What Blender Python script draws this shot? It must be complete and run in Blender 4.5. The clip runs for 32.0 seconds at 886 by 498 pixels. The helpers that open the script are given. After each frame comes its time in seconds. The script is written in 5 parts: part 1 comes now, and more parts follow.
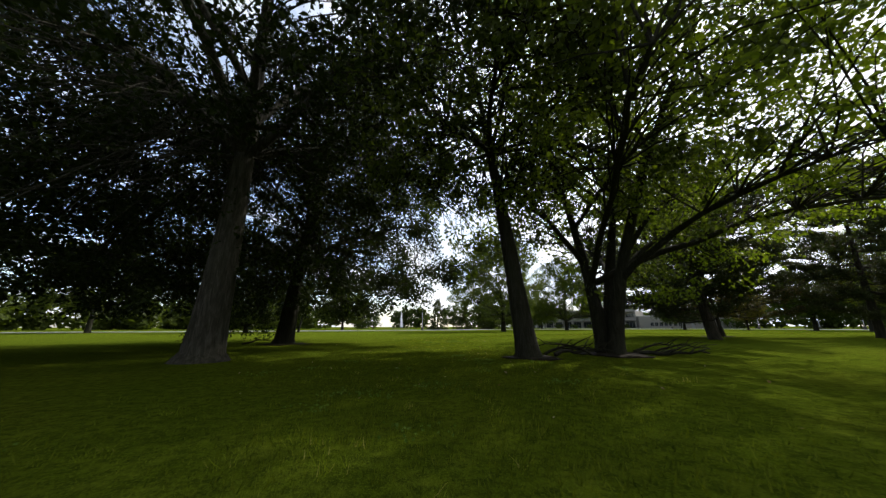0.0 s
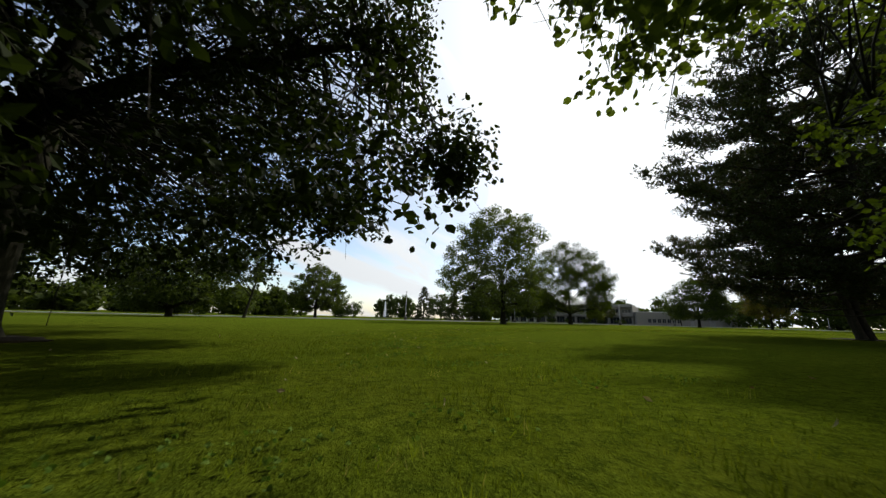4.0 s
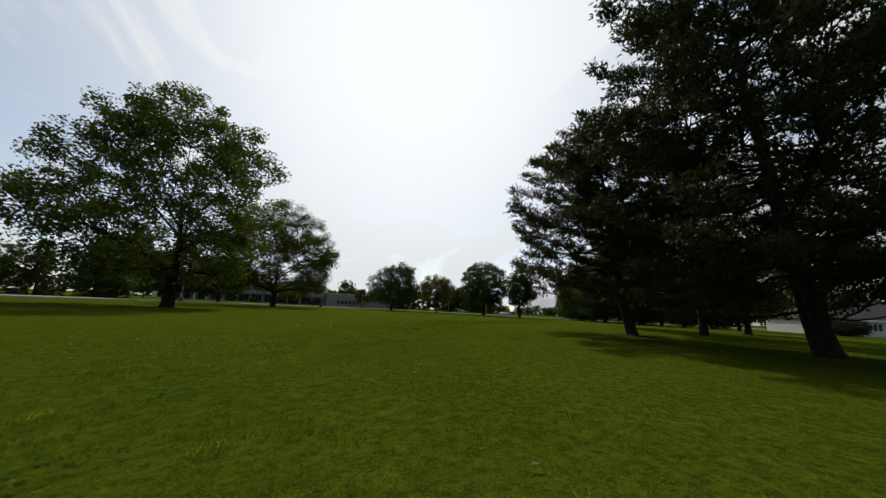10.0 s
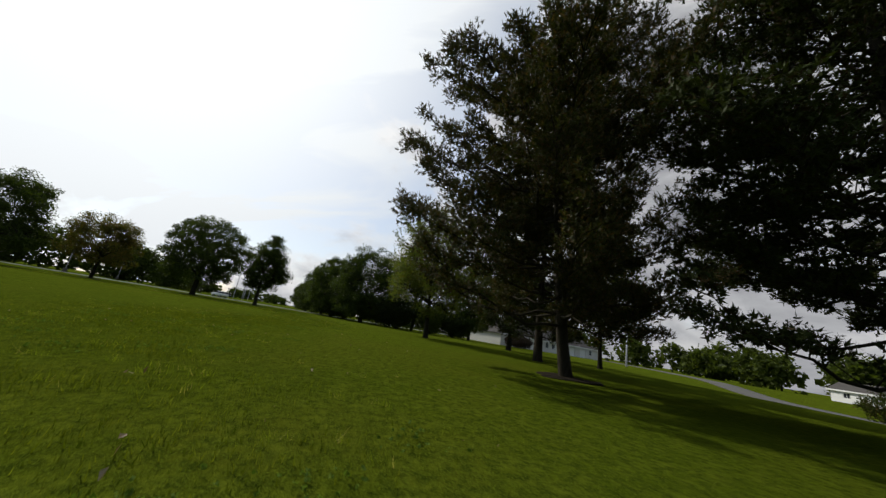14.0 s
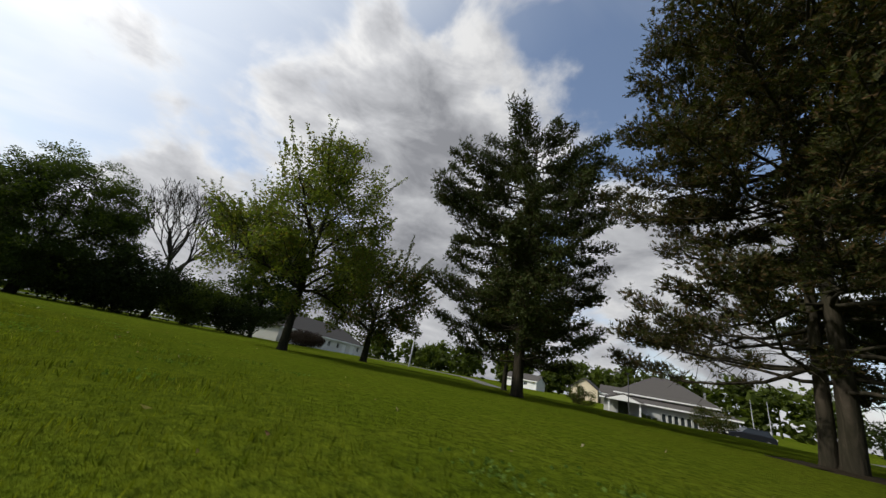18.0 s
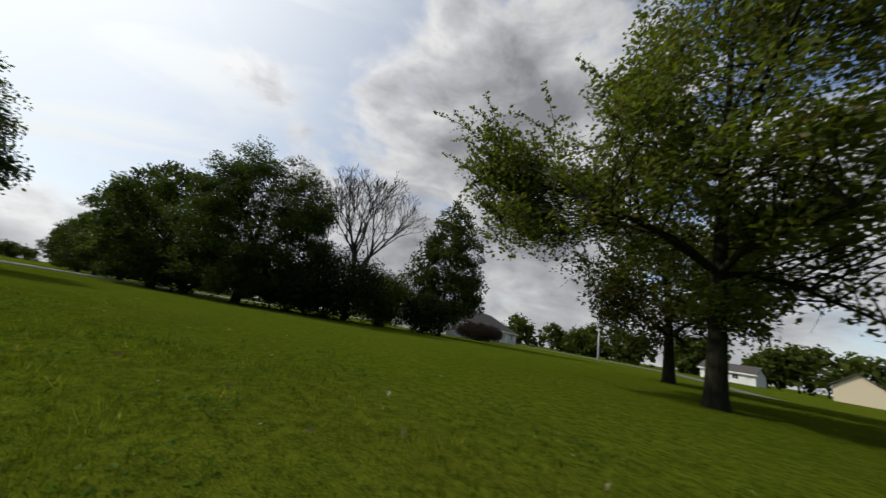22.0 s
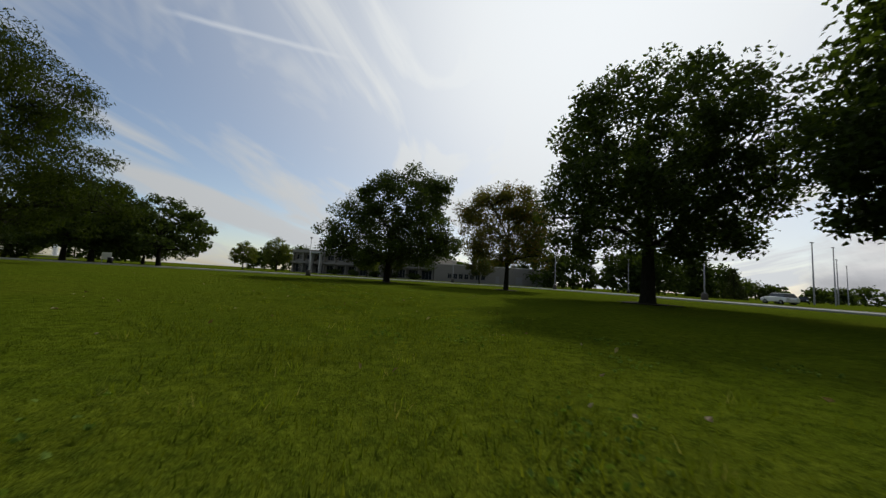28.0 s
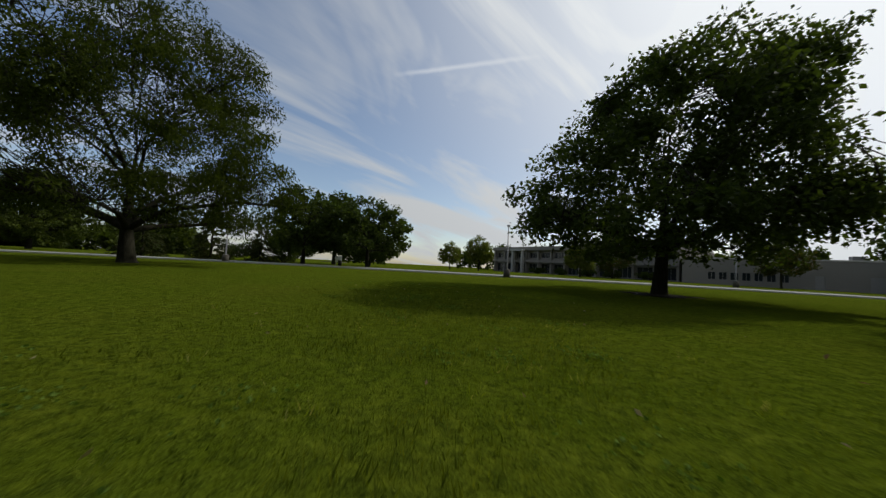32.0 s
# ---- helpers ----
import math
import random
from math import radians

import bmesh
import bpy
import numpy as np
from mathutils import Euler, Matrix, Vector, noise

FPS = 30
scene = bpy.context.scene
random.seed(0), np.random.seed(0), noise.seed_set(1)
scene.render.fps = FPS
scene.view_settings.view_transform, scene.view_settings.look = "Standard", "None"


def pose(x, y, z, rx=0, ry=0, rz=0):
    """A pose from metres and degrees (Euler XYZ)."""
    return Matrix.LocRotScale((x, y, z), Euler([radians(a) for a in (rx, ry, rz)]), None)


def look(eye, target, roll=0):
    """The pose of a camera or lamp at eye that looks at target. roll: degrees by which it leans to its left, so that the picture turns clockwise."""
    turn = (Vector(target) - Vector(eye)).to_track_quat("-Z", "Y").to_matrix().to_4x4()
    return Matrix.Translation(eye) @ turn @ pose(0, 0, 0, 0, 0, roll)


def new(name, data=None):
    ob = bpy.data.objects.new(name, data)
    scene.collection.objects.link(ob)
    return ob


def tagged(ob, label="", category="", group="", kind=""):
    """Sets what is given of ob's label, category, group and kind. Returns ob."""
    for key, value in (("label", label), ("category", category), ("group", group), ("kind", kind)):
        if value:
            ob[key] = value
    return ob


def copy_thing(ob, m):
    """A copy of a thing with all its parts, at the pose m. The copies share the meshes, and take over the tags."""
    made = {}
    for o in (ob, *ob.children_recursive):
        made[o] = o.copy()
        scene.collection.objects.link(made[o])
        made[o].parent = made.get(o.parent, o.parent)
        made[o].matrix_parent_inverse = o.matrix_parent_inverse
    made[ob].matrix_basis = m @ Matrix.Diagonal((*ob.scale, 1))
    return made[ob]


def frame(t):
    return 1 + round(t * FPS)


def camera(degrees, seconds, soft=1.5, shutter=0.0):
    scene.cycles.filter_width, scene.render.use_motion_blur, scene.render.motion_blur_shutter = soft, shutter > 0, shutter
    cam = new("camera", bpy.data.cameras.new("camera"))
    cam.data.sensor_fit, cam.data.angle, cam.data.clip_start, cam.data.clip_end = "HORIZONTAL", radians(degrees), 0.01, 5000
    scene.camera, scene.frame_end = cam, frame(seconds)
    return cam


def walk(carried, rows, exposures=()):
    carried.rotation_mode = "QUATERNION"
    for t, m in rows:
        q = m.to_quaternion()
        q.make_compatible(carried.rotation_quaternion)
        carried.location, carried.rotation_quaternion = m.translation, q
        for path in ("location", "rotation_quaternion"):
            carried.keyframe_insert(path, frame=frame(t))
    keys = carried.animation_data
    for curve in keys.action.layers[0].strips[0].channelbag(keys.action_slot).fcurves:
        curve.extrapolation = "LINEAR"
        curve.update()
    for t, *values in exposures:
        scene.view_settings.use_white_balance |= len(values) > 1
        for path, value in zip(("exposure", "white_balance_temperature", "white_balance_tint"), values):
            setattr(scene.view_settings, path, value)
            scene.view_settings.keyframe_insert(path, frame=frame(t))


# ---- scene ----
cam = camera(108.3, 32.0, soft=1.4, shutter=0.15)
PATH = [
    (0, (0.000, -0.000, 0.887), (0.000, 1.944, 1.359), -0.1),
    (0.5, (-0.267, 1.440, 0.729), (-0.256, 3.384, 1.199), 0.2),
    (1, (-0.466, 2.926, 0.592), (-0.449, 4.870, 1.062), 0.5),
    (1.5, (-0.548, 4.509, 0.528), (-0.523, 6.454, 0.992), 0.8),
    (2, (-0.517, 6.078, 0.499), (-0.482, 8.024, 0.961), 1.0),
    (2.5, (-0.382, 7.524, 0.526), (-0.340, 9.471, 0.980), 1.3),
    (3, (-0.138, 9.071, 0.553), (-0.093, 11.022, 0.993), 1.2),
    (3.5, (-0.102, 10.372, 0.589), (-0.046, 12.324, 1.020), 1.3),
    (5.5, (-0.047, 15.232, 0.601), (0.115, 17.184, 1.003), 1.6),
    (6, (-0.179, 16.761, 0.627), (0.040, 18.709, 1.024), 1.5),
    (6.5, (-0.356, 18.330, 0.703), (-0.046, 20.266, 1.096), 1.3),
    (7, (-0.443, 19.806, 0.792), (0.011, 21.715, 1.181), 1.1),
    (7.5, (-0.413, 21.199, 0.873), (0.241, 23.050, 1.256), 0.8),
    (8, (-0.291, 22.531, 0.938), (0.590, 24.287, 1.315), 0.7),
    (8.5, (-0.018, 23.773, 0.977), (1.080, 25.404, 1.346), 1.0),
    (9, (0.507, 24.975, 0.983), (1.801, 26.455, 1.348), 1.5),
    (9.5, (1.234, 26.078, 0.968), (2.697, 27.391, 1.334), 2.1),
    (10, (2.127, 27.133, 0.935), (3.732, 28.267, 1.306), 2.9),
    (10.5, (3.189, 28.267, 0.856), (4.915, 29.203, 1.235), 3.7),
    (11, (4.213, 29.439, 0.740), (6.031, 30.176, 1.130), 4.1),
    (11.5, (5.569, 30.604, 0.672), (7.452, 31.142, 1.078), 5.0),
    (12, (7.053, 31.751, 0.683), (8.979, 32.094, 1.102), 5.7),
    (12.5, (8.553, 32.890, 0.714), (10.500, 33.039, 1.144), 6.2),
    (13, (10.303, 33.931, 0.788), (12.251, 33.908, 1.238), 7.5),
    (13.5, (12.047, 34.901, 0.861), (13.982, 34.717, 1.331), 8.6),
    (14, (13.644, 35.903, 0.865), (15.551, 35.552, 1.356), 9.5),
    (14.5, (15.324, 36.913, 0.838), (17.185, 36.391, 1.352), 10.0),
    (15, (17.004, 37.838, 0.819), (18.804, 37.149, 1.353), 10.4),
    (15.5, (18.664, 38.628, 0.807), (20.388, 37.782, 1.363), 10.9),
    (17.5, (25.748, 41.024, 0.497), (26.984, 39.597, 1.155), 10.9),
    (18, (27.787, 41.047, 0.515), (28.860, 39.510, 1.213), 11.0),
    (18.5, (29.791, 40.852, 0.587), (30.695, 39.226, 1.321), 11.0),
    (19, (31.619, 40.619, 0.667), (32.380, 38.935, 1.432), 11.0),
    (19.5, (33.262, 40.497, 0.696), (33.908, 38.774, 1.480), 11.1),
    (20, (34.829, 40.375, 0.651), (35.409, 38.634, 1.448), 11.4),
    (20.5, (36.447, 40.312, 0.624), (37.030, 38.567, 1.408), 11.4),
    (21, (38.247, 40.272, 0.632), (39.017, 38.573, 1.354), 11.3),
    (21.5, (40.120, 40.469, 0.678), (41.253, 38.939, 1.291), 10.4),
    (22, (41.600, 40.762, 0.714), (43.158, 39.605, 1.196), 9.7),
    (22.5, (43.353, 41.080, 0.790), (45.193, 40.415, 1.206), 8.1),
    (23, (44.901, 41.128, 0.852), (46.868, 41.060, 1.206), 7.8),
    (23.5, (46.280, 41.101, 0.868), (48.197, 41.583, 1.173), 8.2),
    (24, (47.801, 41.328, 0.858), (49.575, 42.211, 1.131), 8.0),
    (24.5, (49.371, 41.933, 0.841), (50.980, 43.091, 1.104), 7.6),
    (25, (50.875, 42.889, 0.821), (52.322, 44.246, 1.076), 7.2),
    (25.5, (52.261, 44.126, 0.806), (53.560, 45.627, 1.055), 6.5),
    (26, (53.426, 45.379, 0.795), (54.584, 46.992, 1.038), 5.9),
    (26.5, (54.332, 46.698, 0.761), (55.354, 48.402, 0.988), 5.4),
    (28.5, (55.927, 52.806, 0.665), (56.474, 54.721, 0.844), 2.8),
    (29, (56.220, 54.456, 0.657), (56.623, 56.407, 0.830), 2.3),
    (29.5, (56.445, 56.241, 0.683), (56.704, 58.218, 0.847), 2.3),
    (30, (56.582, 58.140, 0.702), (56.683, 60.132, 0.858), 2.3),
    (30.5, (56.601, 60.087, 0.745), (56.533, 62.081, 0.890), 2.6),
    (31, (56.489, 62.177, 0.777), (56.252, 64.159, 0.909), 2.8),
    (31.5, (56.105, 64.338, 0.816), (55.719, 66.297, 0.936), 3.0),
    (32, (55.468, 66.578, 0.859), (54.950, 68.507, 0.964), 3.0),
]
walk(cam, [(t, look(eye, target, roll)) for t, eye, target, roll in PATH],
     ((0, 1.0), (2, 0.88), (3, 0.76), (3.5, 0.63), (5.5, -0.05), (9, -0.1), (12, -0.1), (15, 0.16), (17.5, 0.26), (20.5, 0.36), (22, 0.08), (23, -0.15), (24, -0.2), (26, -0.2), (29, -0.28), (31, -0.34), (32, -0.18)))

# ---- light ----
SUN_EL, SUN_AZ = radians(41), radians(47)   # azimuth clockwise from +y
SUN_DIR = Vector((math.sin(SUN_AZ) * math.cos(SUN_EL), math.cos(SUN_AZ) * math.cos(SUN_EL), math.sin(SUN_EL)))


def node(nt, kind, **vals):
    n = nt.nodes.new(kind)
    for k, v in vals.items():
        if k in n.inputs:
            n.inputs[k].default_value = v
    return n


def math_node(nt, op, a, b=None, c=None, clamp=False):
    n = nt.nodes.new("ShaderNodeMath")
    n.operation = op
    n.use_clamp = clamp
    for i, v in enumerate((a, b, c)):
        if v is None:
            continue
        if isinstance(v, (int, float)):
            n.inputs[i].default_value = v
        else:
            nt.links.new(v, n.inputs[i])
    return n.outputs[0]


def ramp(nt, fac, stops, mode="LINEAR"):
    n = nt.nodes.new("ShaderNodeValToRGB")
    n.color_ramp.interpolation = mode
    el = n.color_ramp.elements
    el[0].position, el[0].color = stops[0][0], (*stops[0][1], 1)
    el[1].position, el[1].color = stops[-1][0], (*stops[-1][1], 1)
    for p, c in stops[1:-1]:
        e = el.new(p)
        e.color = (*c, 1)
    nt.links.new(fac, n.inputs[0])
    return n.outputs[0]


def mix_rgb(nt, fac, a, b, op="MIX"):
    n = nt.nodes.new("ShaderNodeMix")
    n.data_type = "RGBA"
    n.blend_type = op
    for sock, v in ((n.inputs[0], fac), (n.inputs[6], a), (n.inputs[7], b)):
        if isinstance(v, (int, float)):
            sock.default_value = v
        elif isinstance(v, tuple):
            sock.default_value = (*v, 1) if len(v) == 3 else v
        else:
            nt.links.new(v, sock)
    return n.outputs[2]


def noise_tex(nt, vec, scale, detail=4, rough=0.55, distort=0.0):
    n = nt.nodes.new("ShaderNodeTexNoise")
    n.inputs["Scale"].default_value = scale
    n.inputs["Detail"].default_value = detail
    n.inputs["Roughness"].default_value = rough
    n.inputs["Distortion"].default_value = distort
    if vec is not None:
        nt.links.new(vec, n.inputs["Vector"])
    return n.outputs[0]


def mapped(nt, vec, scale=(1, 1, 1), rot=(0, 0, 0), loc=(0, 0, 0)):
    n = nt.nodes.new("ShaderNodeMapping")
    n.inputs["Scale"].default_value = scale
    n.inputs["Rotation"].default_value = rot
    n.inputs["Location"].default_value = loc
    nt.links.new(vec, n.inputs["Vector"])
    return n.outputs[0]


def make_world():
    w = bpy.data.worlds.new("sky")
    scene.world = w
    w.use_nodes = True
    nt = w.node_tree
    nt.nodes.clear()
    out = nt.nodes.new("ShaderNodeOutputWorld")
    bg = nt.nodes.new("ShaderNodeBackground")
    sky = nt.nodes.new("ShaderNodeTexSky")
    sky.sky_type = "NISHITA"
    sky.sun_disc = False
    sky.sun_elevation = SUN_EL
    sky.sun_rotation = SUN_AZ
    sky.dust_density = 0.9
    sky.air_density = 1.0
    blue = mix_rgb(nt, 1.0, sky.outputs[0], (0.13, 0.13, 0.13), "MULTIPLY")
    tc = nt.nodes.new("ShaderNodeTexCoord")
    d = tc.outputs["Generated"]
    sep = nt.nodes.new("ShaderNodeSeparateXYZ")
    nt.links.new(d, sep.inputs[0])
    # the sky as a plane of cloud overhead: direction over its height
    zc = math_node(nt, "MAXIMUM", math_node(nt, "ADD", sep.outputs[2], 0.22), 0.1)
    px = math_node(nt, "DIVIDE", sep.outputs[0], zc)
    py = math_node(nt, "DIVIDE", sep.outputs[1], zc)
    comb = nt.nodes.new("ShaderNodeCombineXYZ")
    nt.links.new(px, comb.inputs[0])
    nt.links.new(py, comb.inputs[1])
    plane = comb.outputs[0]
    # closeness to the sun
    dot = nt.nodes.new("ShaderNodeVectorMath")
    dot.operation = "DOT_PRODUCT"
    nt.links.new(d, dot.inputs[0])
    dot.inputs[1].default_value = SUN_DIR
    cosang = dot.outputs["Value"]
    near = math_node(nt, "POWER", math_node(nt, "MAXIMUM", cosang, 0.0), 3.0)
    # high thin veil in long streaks
    along = mapped(nt, plane, (1, 1, 1), (0, 0, radians(-62)))
    streak = noise_tex(nt, mapped(nt, along, (0.7, 1.7, 1)), 1.0, 5, 0.52, 0.9)
    wisp = noise_tex(nt, mapped(nt, along, (1.2, 6.0, 1)), 1.0, 4, 0.6, 1.2)
    streak = math_node(nt, "ADD", math_node(nt, "MULTIPLY", streak, 0.9), math_node(nt, "MULTIPLY", wisp, 0.1))
    veil = ramp(nt, streak, [(0.455, (0, 0, 0)), (0.62, (1, 1, 1))])
    side = nt.nodes.new("ShaderNodeVectorMath")
    side.operation = "DOT_PRODUCT"
    nt.links.new(d, side.inputs[0])
    side.inputs[1].default_value = (0.42, -0.9, 0.0)
    thin = math_node(nt, "MAXIMUM", math_node(nt, "SUBTRACT", 0.9, math_node(nt, "MULTIPLY", math_node(nt, "MAXIMUM", side.outputs["Value"], 0.0), 1.5)), 0.0)
    wide = math_node(nt, "POWER", math_node(nt, "MAXIMUM", cosang, 0.0), 2.4)
    veil = math_node(nt, "ADD", math_node(nt, "MULTIPLY", veil, thin), math_node(nt, "MULTIPLY", wide, 1.1), clamp=True)
    veil = math_node(nt, "MAXIMUM", veil, 0.06)
    # lower heaped clouds, thick and grey, on the side away from the sun
    heap = noise_tex(nt, mapped(nt, d, (1, 1, 1.7), (0, 0, 0), (3.1, 1.7, 0.4)), 2.3, 8, 0.54, 0.3)
    lee = nt.nodes.new("ShaderNodeVectorMath")
    lee.operation = "DOT_PRODUCT"
    nt.links.new(d, lee.inputs[0])
    lee.inputs[1].default_value = (0.74, -0.67, 0.0)
    heap = math_node(nt, "ADD", heap, math_node(nt, "MULTIPLY", lee.outputs["Value"], 0.19))
    heap = math_node(nt, "SUBTRACT", heap, math_node(nt, "MULTIPLY", near, 0.3))
    gap = nt.nodes.new("ShaderNodeVectorMath")
    gap.operation = "DOT_PRODUCT"
    nt.links.new(d, gap.inputs[0])
    gap.inputs[1].default_value = (-0.03, -0.64, 0.77)
    clear = ramp(nt, gap.outputs["Value"], [(0.9, (0, 0, 0)), (0.99, (1, 1, 1))], "EASE")
    heap = math_node(nt, "SUBTRACT", heap, math_node(nt, "MULTIPLY", clear, 0.12))
    heap_m = ramp(nt, heap, [(0.455, (0, 0, 0)), (0.59, (1, 1, 1))], "EASE")
    lump = noise_tex(nt, mapped(nt, d, (1, 1, 2.2), (0, 0, 0), (0.7, 4.1, 2.2)), 5.0, 7, 0.55, 0.4)
    lump = math_node(nt, "ADD", math_node(nt, "MULTIPLY", heap, 0.55), math_node(nt, "MULTIPLY", lump, 0.45))
    depth = ramp(nt, lump, [(0.49, (1.0, 1.0, 1.0)), (0.57, (0.7, 0.71, 0.74)), (0.7, (0.36, 0.37, 0.4))])
    bright = math_node(nt, "ADD", math_node(nt, "MULTIPLY", near, 0.52), 0.6)
    veil_c = mix_rgb(nt, 1.0, (0.93, 0.97, 1.0), bright, "MULTIPLY")
    col = mix_rgb(nt, veil, blue, veil_c)
    heap_c = mix_rgb(nt, 1.0, depth, math_node(nt, "ADD", math_node(nt, "MULTIPLY", near, 0.5), 0.6), "MULTIPLY")
    col = mix_rgb(nt, heap_m, col, heap_c)
    # a thin vapour trail high in the north
    across = nt.nodes.new("ShaderNodeVectorMath")
    across.operation = "DOT_PRODUCT"
    nt.links.new(d, across.inputs[0])
    across.inputs[1].default_value = (0.014, 0.558, -0.83)
    reach = nt.nodes.new("ShaderNodeVectorMath")
    reach.operation = "DOT_PRODUCT"
    nt.links.new(d, reach.inputs[0])
    reach.inputs[1].default_value = (-0.175, 0.818, 0.547)
    fuzz = math_node(nt, "MULTIPLY", math_node(nt, "SUBTRACT", noise_tex(nt, d, 9.0, 3), 0.5), 0.012)
    line = ramp(nt, math_node(nt, "ABSOLUTE", math_node(nt, "ADD", math_node(nt, "SUBTRACT", across.outputs["Value"], 0.004), fuzz)), [(0.0, (1, 1, 1)), (0.009, (0, 0, 0))], "EASE")
    line = math_node(nt, "MULTIPLY", line, ramp(nt, reach.outputs["Value"], [(0.975, (0, 0, 0)), (0.995, (0.5, 0.5, 0.5))], "EASE"))
    col = mix_rgb(nt, line, col, (0.82, 0.85, 0.88))
    nt.links.new(col, bg.inputs[0])
    bg.inputs[1].default_value = 1.0
    nt.links.new(bg.outputs[0], out.inputs[0])


make_world()
sun_data = bpy.data.lights.new("sun", "SUN")
sun_data.energy = 3.2
sun_data.angle = radians(1.5)
sun_data.color = (1.0, 0.95, 0.86)
sun = new("sun", sun_data)
sun.matrix_world = look(SUN_DIR * 100, (0, 0, 0))


# ---- materials ----
def material(name):
    m = bpy.data.materials.new(name)
    m.use_nodes = True
    nt = m.node_tree
    nt.nodes.clear()
    out = nt.nodes.new("ShaderNodeOutputMaterial")
    p = nt.nodes.new("ShaderNodeBsdfPrincipled")
    nt.links.new(p.outputs[0], out.inputs[0])
    return m, nt, p, out


def bump(nt, height, p, strength=0.5, dist=0.02):
    b = nt.nodes.new("ShaderNodeBump")
    b.inputs["Strength"].default_value = strength
    b.inputs["Distance"].default_value = dist
    nt.links.new(height, b.inputs["Height"])
    nt.links.new(b.outputs[0], p.inputs["Normal"])


def obj_coord(nt):
    return nt.nodes.new("ShaderNodeTexCoord").outputs["Object"]


def mat_plain(name, col, rough=0.7, metal=0.0, vary=0.25, scale=3.0, bump_s=0.15, fine=40.0):
    """Paint, concrete and the like: two scales of stain and a fine relief."""
    m, nt, p, out = material(name)
    v = obj_coord(nt)
    a = noise_tex(nt, v, scale, 5)
    b = noise_tex(nt, v, fine, 3)
    c = mix_rgb(nt, math_node(nt, "MULTIPLY", a, vary), col, tuple(x * 0.45 for x in col))
    c = mix_rgb(nt, math_node(nt, "MULTIPLY", b, vary * 0.6), c, tuple(min(1, x * 1.25) for x in col))
    nt.links.new(c, p.inputs["Base Color"])
    p.inputs["Roughness"].default_value = rough
    p.inputs["Metallic"].default_value = metal
    p.inputs["Specular IOR Level"].default_value = 0.05 if rough > 0.75 else 0.4
    bump(nt, b, p, bump_s, 0.01)
    return m


def mat_leaf(name, dark, light, trans=0.35, rough=0.5, warm=None, spec=0.12, share=0.14):
    m, nt, p, out = material(name)
    geo = nt.nodes.new("ShaderNodeNewGeometry")
    r = geo.outputs["Random Per Island"]
    v = obj_coord(nt)
    n = noise_tex(nt, v, 0.6, 3)
    c = mix_rgb(nt, r, dark, light)
    if warm:
        c = mix_rgb(nt, math_node(nt, "GREATER_THAN", math_node(nt, "FRACT", math_node(nt, "MULTIPLY", r, 7.3)), 1 - share), c, warm)
    c = mix_rgb(nt, math_node(nt, "MULTIPLY", n, 0.35), c, tuple(x * 0.5 for x in dark))
    nt.links.new(c, p.inputs["Base Color"])
    p.inputs["Roughness"].default_value = rough
    p.inputs["Specular IOR Level"].default_value = spec
    tr = nt.nodes.new("ShaderNodeBsdfTranslucent")
    tc = mix_rgb(nt, 1.0, c, (1.5, 1.6, 0.6), "MULTIPLY")
    nt.links.new(tc, tr.inputs[0])
    mx = nt.nodes.new("ShaderNodeMixShader")
    mx.inputs[0].default_value = trans
    nt.links.new(p.outputs[0], mx.inputs[1])
    nt.links.new(tr.outputs[0], mx.inputs[2])
    nt.links.new(mx.outputs[0], out.inputs[0])
    return m


def mat_bark(name, a, b, scale=6.0):
    m, nt, p, out = material(name)
    v = obj_coord(nt)
    fur = noise_tex(nt, mapped(nt, v, (1, 1, 0.16)), scale * 2.2, 6, 0.65, 0.8)
    big = noise_tex(nt, v, 0.9, 3)
    c = ramp(nt, fur, [(0.3, tuple(x * 0.35 for x in a)), (0.5, a), (0.72, b)])
    c = mix_rgb(nt, math_node(nt, "MULTIPLY", big, 0.45), c, (0.05, 0.055, 0.03))
    nt.links.new(c, p.inputs["Base Color"])
    p.inputs["Roughness"].default_value = 0.95
    p.inputs["Specular IOR Level"].default_value = 0.05
    bump(nt, fur, p, 0.9, 0.05)
    return m


